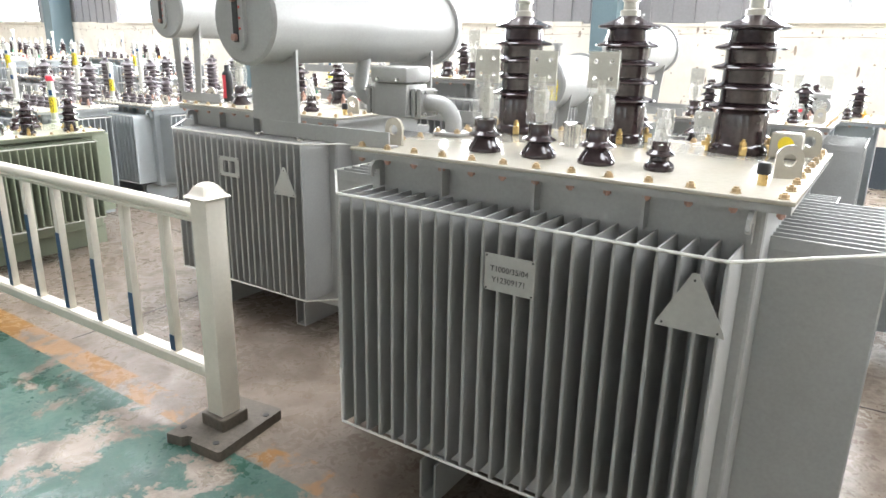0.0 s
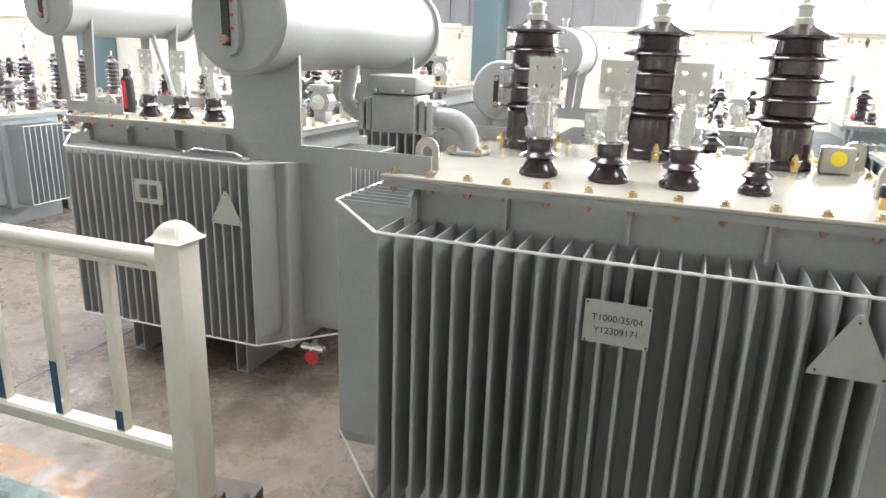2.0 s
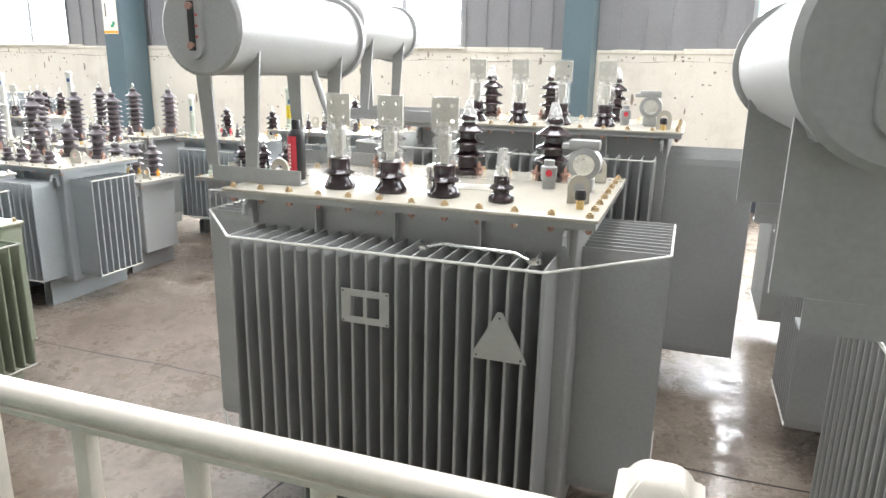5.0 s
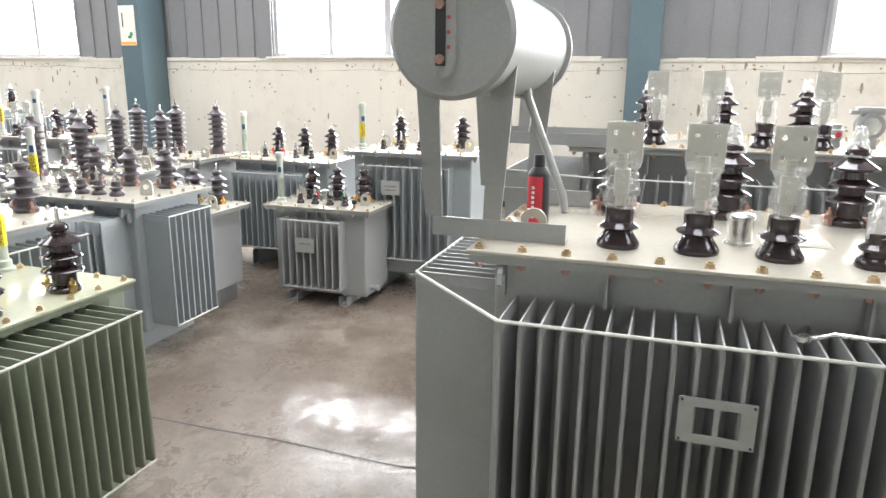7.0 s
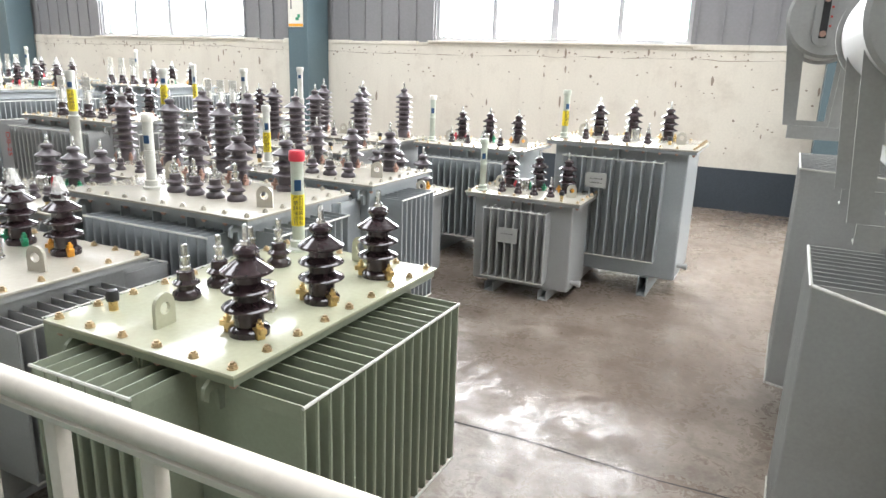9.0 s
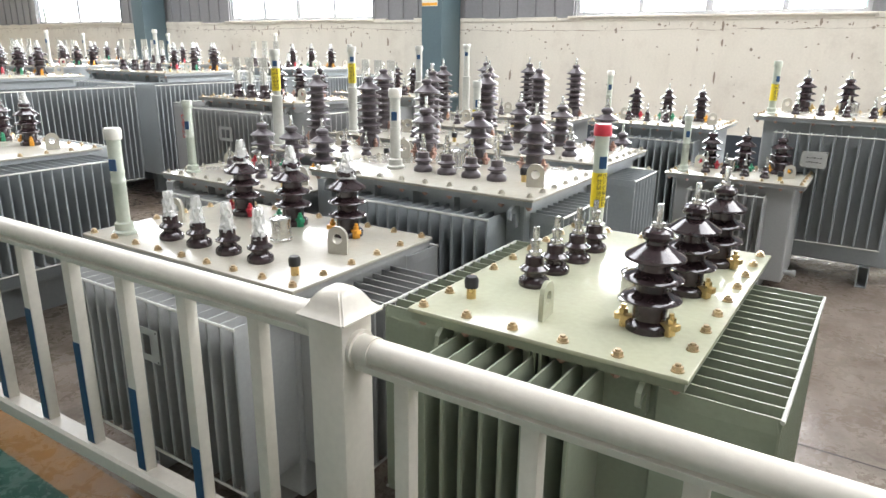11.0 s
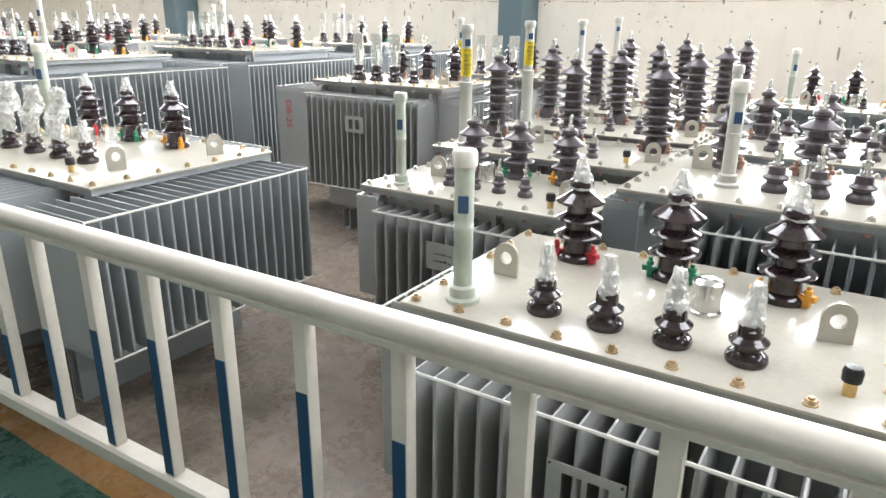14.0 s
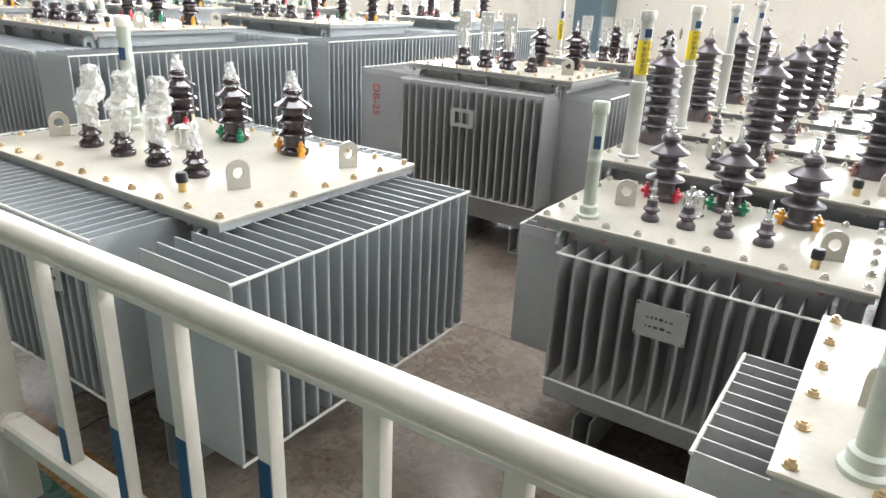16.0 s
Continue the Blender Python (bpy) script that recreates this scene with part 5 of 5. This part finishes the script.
N, nx0, ny0 = transformer(
    "tall grey oil transformer with slim insulators by the wall", -5.8, -4.68, 6.14, 6.92, 1.13, PAINT_BLUE, COVER, 0.14, front=(-5.64, -4.9, 6.09, 0.28, 1.03, 11),
    hv=rows3(-5.55, -4.99, 6.77, "normal", False, BBB), lv=rows4(-5.56, -5.08, 6.4, ("small",) * 4), tubes=[(-5.71, 6.32, 0.34, 0.024, TUBE, TUBE, True)], lugs=[(-4.85, 6.5, 20), (-5.66, 6.7, 20)], caps=[(-4.92, 6.42)], valves=[(-5.22, 6.64)], plates=[("plate", -5.37, 6.083, 0.86, ("bar d", "bar e"))], hooks=False)
transformer(GREY_LABEL, -7.15, -6.08, 6.45, 7.2, 0.98, PAINT_BLUE, COVER, 0.14, front=(-7.0, -6.23, 6.33, 0.2, 0.88, 14), hv=rows3(-6.93, -6.36, 7.03, "normal", False, RGY), lv=rows4(-6.88, -6.4, 6.7, ("small",) * 4), tubes=[(-7.04, 6.62, 0.38, 0.024, TUBE, CAP_WHITE, False)], lugs=[(-6.2, 6.75, 20), (-6.95, 6.8, 20)], valves=[(-6.62, 6.88)], hooks=False)

for t, ox, oy, x, y, z in ((S, sx0, sy0, -5.417, 5.78, 0.13), (N, nx0, ny0, -4.747, 6.3, 0.24)):
    bm = bmesh.new()
    cyl(bm, (x - ox, y - oy, z), (x - ox + 0.05, y - oy, z), 0.017, 12)
    cyl(bm, (x - ox + 0.05, y - oy, z), (x - ox + 0.075, y - oy, z), 0.025, 8)
    part("drain_stub", bm, PAINT, t, "short drain pipe stub with a hexagon cap")

# tall-insulator rows
for y, z, lab in ((3.86, 0.935, True), (4.6, 0.955, True), (5.44, 0.965, False), (6.19, 0.985, False)):
    transformer(
        "grey transformer with three tall brown ribbed insulators", -8.43, -7.22, y, y + 0.69, z, PAINT, COVER, 0.16, front=(-8.2, -7.42, y + 0.01, 0.2, z - 0.09, 14),
        hv=rows3(-8.31, -7.39, y + 0.51, "tall", False, CCC), lv=rows4(-8.12, -7.6, y + 0.17, ("small", "small", "small", "small")), tubes=[(-8.3, y + 0.13, 0.58, 0.026, TUBE_GREY, TUBE_GREY, lab)],
        lugs=[(-7.32, y + 0.22, 20), (-8.0, y + 0.4, 20)], caps=[(-7.42, y + 0.14)], dusty_hazed=True, group="tall-insulator transformers", bolts=0.13)

# the column with the stencilled one
J, jx, jy = transformer(
    "grey oil transformer with a stencilled red mark on its side", -10.1, -8.93, 4.75, 5.5, 1.13, PAINT, COVER, 0.16,
    front=(-10.03, -9.03, 4.6, 0.37, 1.05, 19), left=(4.82, 5.45, -10.55, 0.36, 1.05, 11), right=(4.82, 5.45, -8.72, 0.36, 1.05, 11),
    hv=rows3(-9.7, -9.2, 5.35, "normal", False, CCC), lv=rows4(-9.8, -9.3, 4.95, ("flag", "flag", "flag", "plain")), lugs=[(-9.08, 5.0, 20)], plates=[("frame", -9.55, 4.573, 0.86, ())])
lettering("DB-25", 0.085, RED_INK, J, (-10.42 - jx, 4.811 - jy, 0.84), 90, 0, "red stencilled mark", "stencil").rotation_euler = (radians(90), radians(90), 0)
transformer(GREY_LABEL, -9.95, -8.8, 6.3, 7.0, 1.1, PAINT, COVER, 0.16, front=(-9.8, -8.95, 6.15, 0.25, 1.0, 16), hv=rows3(-9.5, -9.05, 6.85, "normal", False, CCC), lv=rows4(-9.6, -9.1, 6.45, ("flag", "flag", "flag", "plain")), tubes=[(-9.85, 6.5, 0.45, 0.022, TUBE_GREY, TUBE_GREY, True)])

# the far rows of long ones
for cx in (-12.71, -15.2, -17.7):
    for y in (3.3, 5.25, 7.2):
        near = cx > -13
        transformer(
            "long blue-grey oil transformer in the far rows", cx, cx + 1.45, y, y + 1.12, 1.28, PAINT_BLUE, COVER, 0.26,
            front=(cx + 0.1, cx + 1.35, y - 0.3, 0.3, 1.18, 22), right=(y - 0.29, y + 1.43, cx + 1.71, 0.3, 1.18, 34) if near else None,
            hv=rows3(cx + 0.42, cx + 1.15, y + 0.88, "normal", True, RGY), lv=rows4(cx + 0.25, cx + 0.9, y + 0.32, ("flag", "flag", "flag", "wrapped")), lugs=[(cx + 1.3, y + 0.4, 70), (cx + 1.33, y + 0.95, 70)],
            tubes=[(cx + 0.12, y + 0.85, 0.42, 0.024, TUBE_GREY, CAP_WHITE, False)], caps=[(cx + 1.2, y + 0.25)], plates=[("frame", cx + 0.7, y - 0.307, 0.92, ())], group="far row transformers", bolts=0.16)


# ---- loose things ----
def spray_can(x, y, z):
    t = thing("spray_can", "black and red spray can standing on a transformer cover", "spray can", (x, y, z))
    bm = bmesh.new()
    lathe(bm, [(0, 0.0), (0.031, 0.0), (0.0325, 0.004), (0.0325, 0.168), (0.03, 0.176), (0.022, 0.186), (0.02, 0.19), (0, 0.19)], 24)
    part("body", bm, BLACK, t, "", (0, 0, 0), 40)
    bm = bmesh.new()
    lathe(bm, [(0.0332, 0.02), (0.0332, 0.165)], 24)
    for f in [f for f in bm.faces if -0.33 * f.calc_center_median().x - 0.94 * f.calc_center_median().y < 0.0235]:
        bm.faces.remove(f)
    lb = part("label", bm, RED, t, "red printed panel", (0, 0, 0), 40)
    bm = bmesh.new()
    for i in range(7):
        box(bm, (-0.014, -0.035, 0.045 + i * 0.014), (-0.006, -0.0318, 0.053 + i * 0.014))
    part("print", bm, CAP_WHITE, lb, "pale printed bars")
    bm = bmesh.new()
    lathe(bm, [(0, 0.188), (0.017, 0.188), (0.017, 0.222), (0.014, 0.226), (0, 0.226)], 16)
    part("nozzle_cap", bm, BLACK, t, "", (0, 0, 0), 40)


spray_can(-3.685, 3.16, 1.25)


def spanner():
    t = thing("spanner", "bright cranked ring spanner lying on the fin tops", "spanner", (0, 0, 0))
    a, b = Vector((-3.02, 2.80, 1.135)), Vector((-2.66, 2.765, 1.135))
    d = (b - a).normalized()
    up = Vector((0, 0, 1))
    bm = bmesh.new()
    tube_along(bm, [a + d * 0.016, a + d * 0.035 + up * 0.006, a + d * 0.06 + up * 0.016, b - d * 0.06 + up * 0.016, b - d * 0.035 + up * 0.006, b - d * 0.016], 0.0058, 8)
    part("shaft", bm, STEEL, t, "", (0, 0, 0), 50)
    for p in (a, b):
        bm = bmesh.new()
        lathe(bm, [(0.011, -0.006), (0.019, -0.006), (0.019, 0.006), (0.011, 0.006), (0.011, -0.006)], 16, Matrix.Translation(p))
        part("ring", bm, STEEL, t, "", (0, 0, 0), 50)


spanner()

t = thing("paper_sheet", "creased white paper sheet lying on a transformer cover", "paper", (-2.98, 3.27, 1.252))
bm = bmesh.new()
vs = [[bm.verts.new((0.09 * i - 0.09, 0.06 * j - 0.06, (0.012 if (i, j) == (1, 1) else 0.003 * ((i + j) % 2))))for j in range(3)] for i in range(3)]
for i in range(2):
    for j in range(2):
        bm.faces.new((vs[i][j], vs[i + 1][j], vs[i + 1][j + 1], vs[i][j + 1]))
bmesh.ops.solidify(bm, geom=bm.faces[:], thickness=0.001)
part("sheet", bm, CAP_WHITE, t)
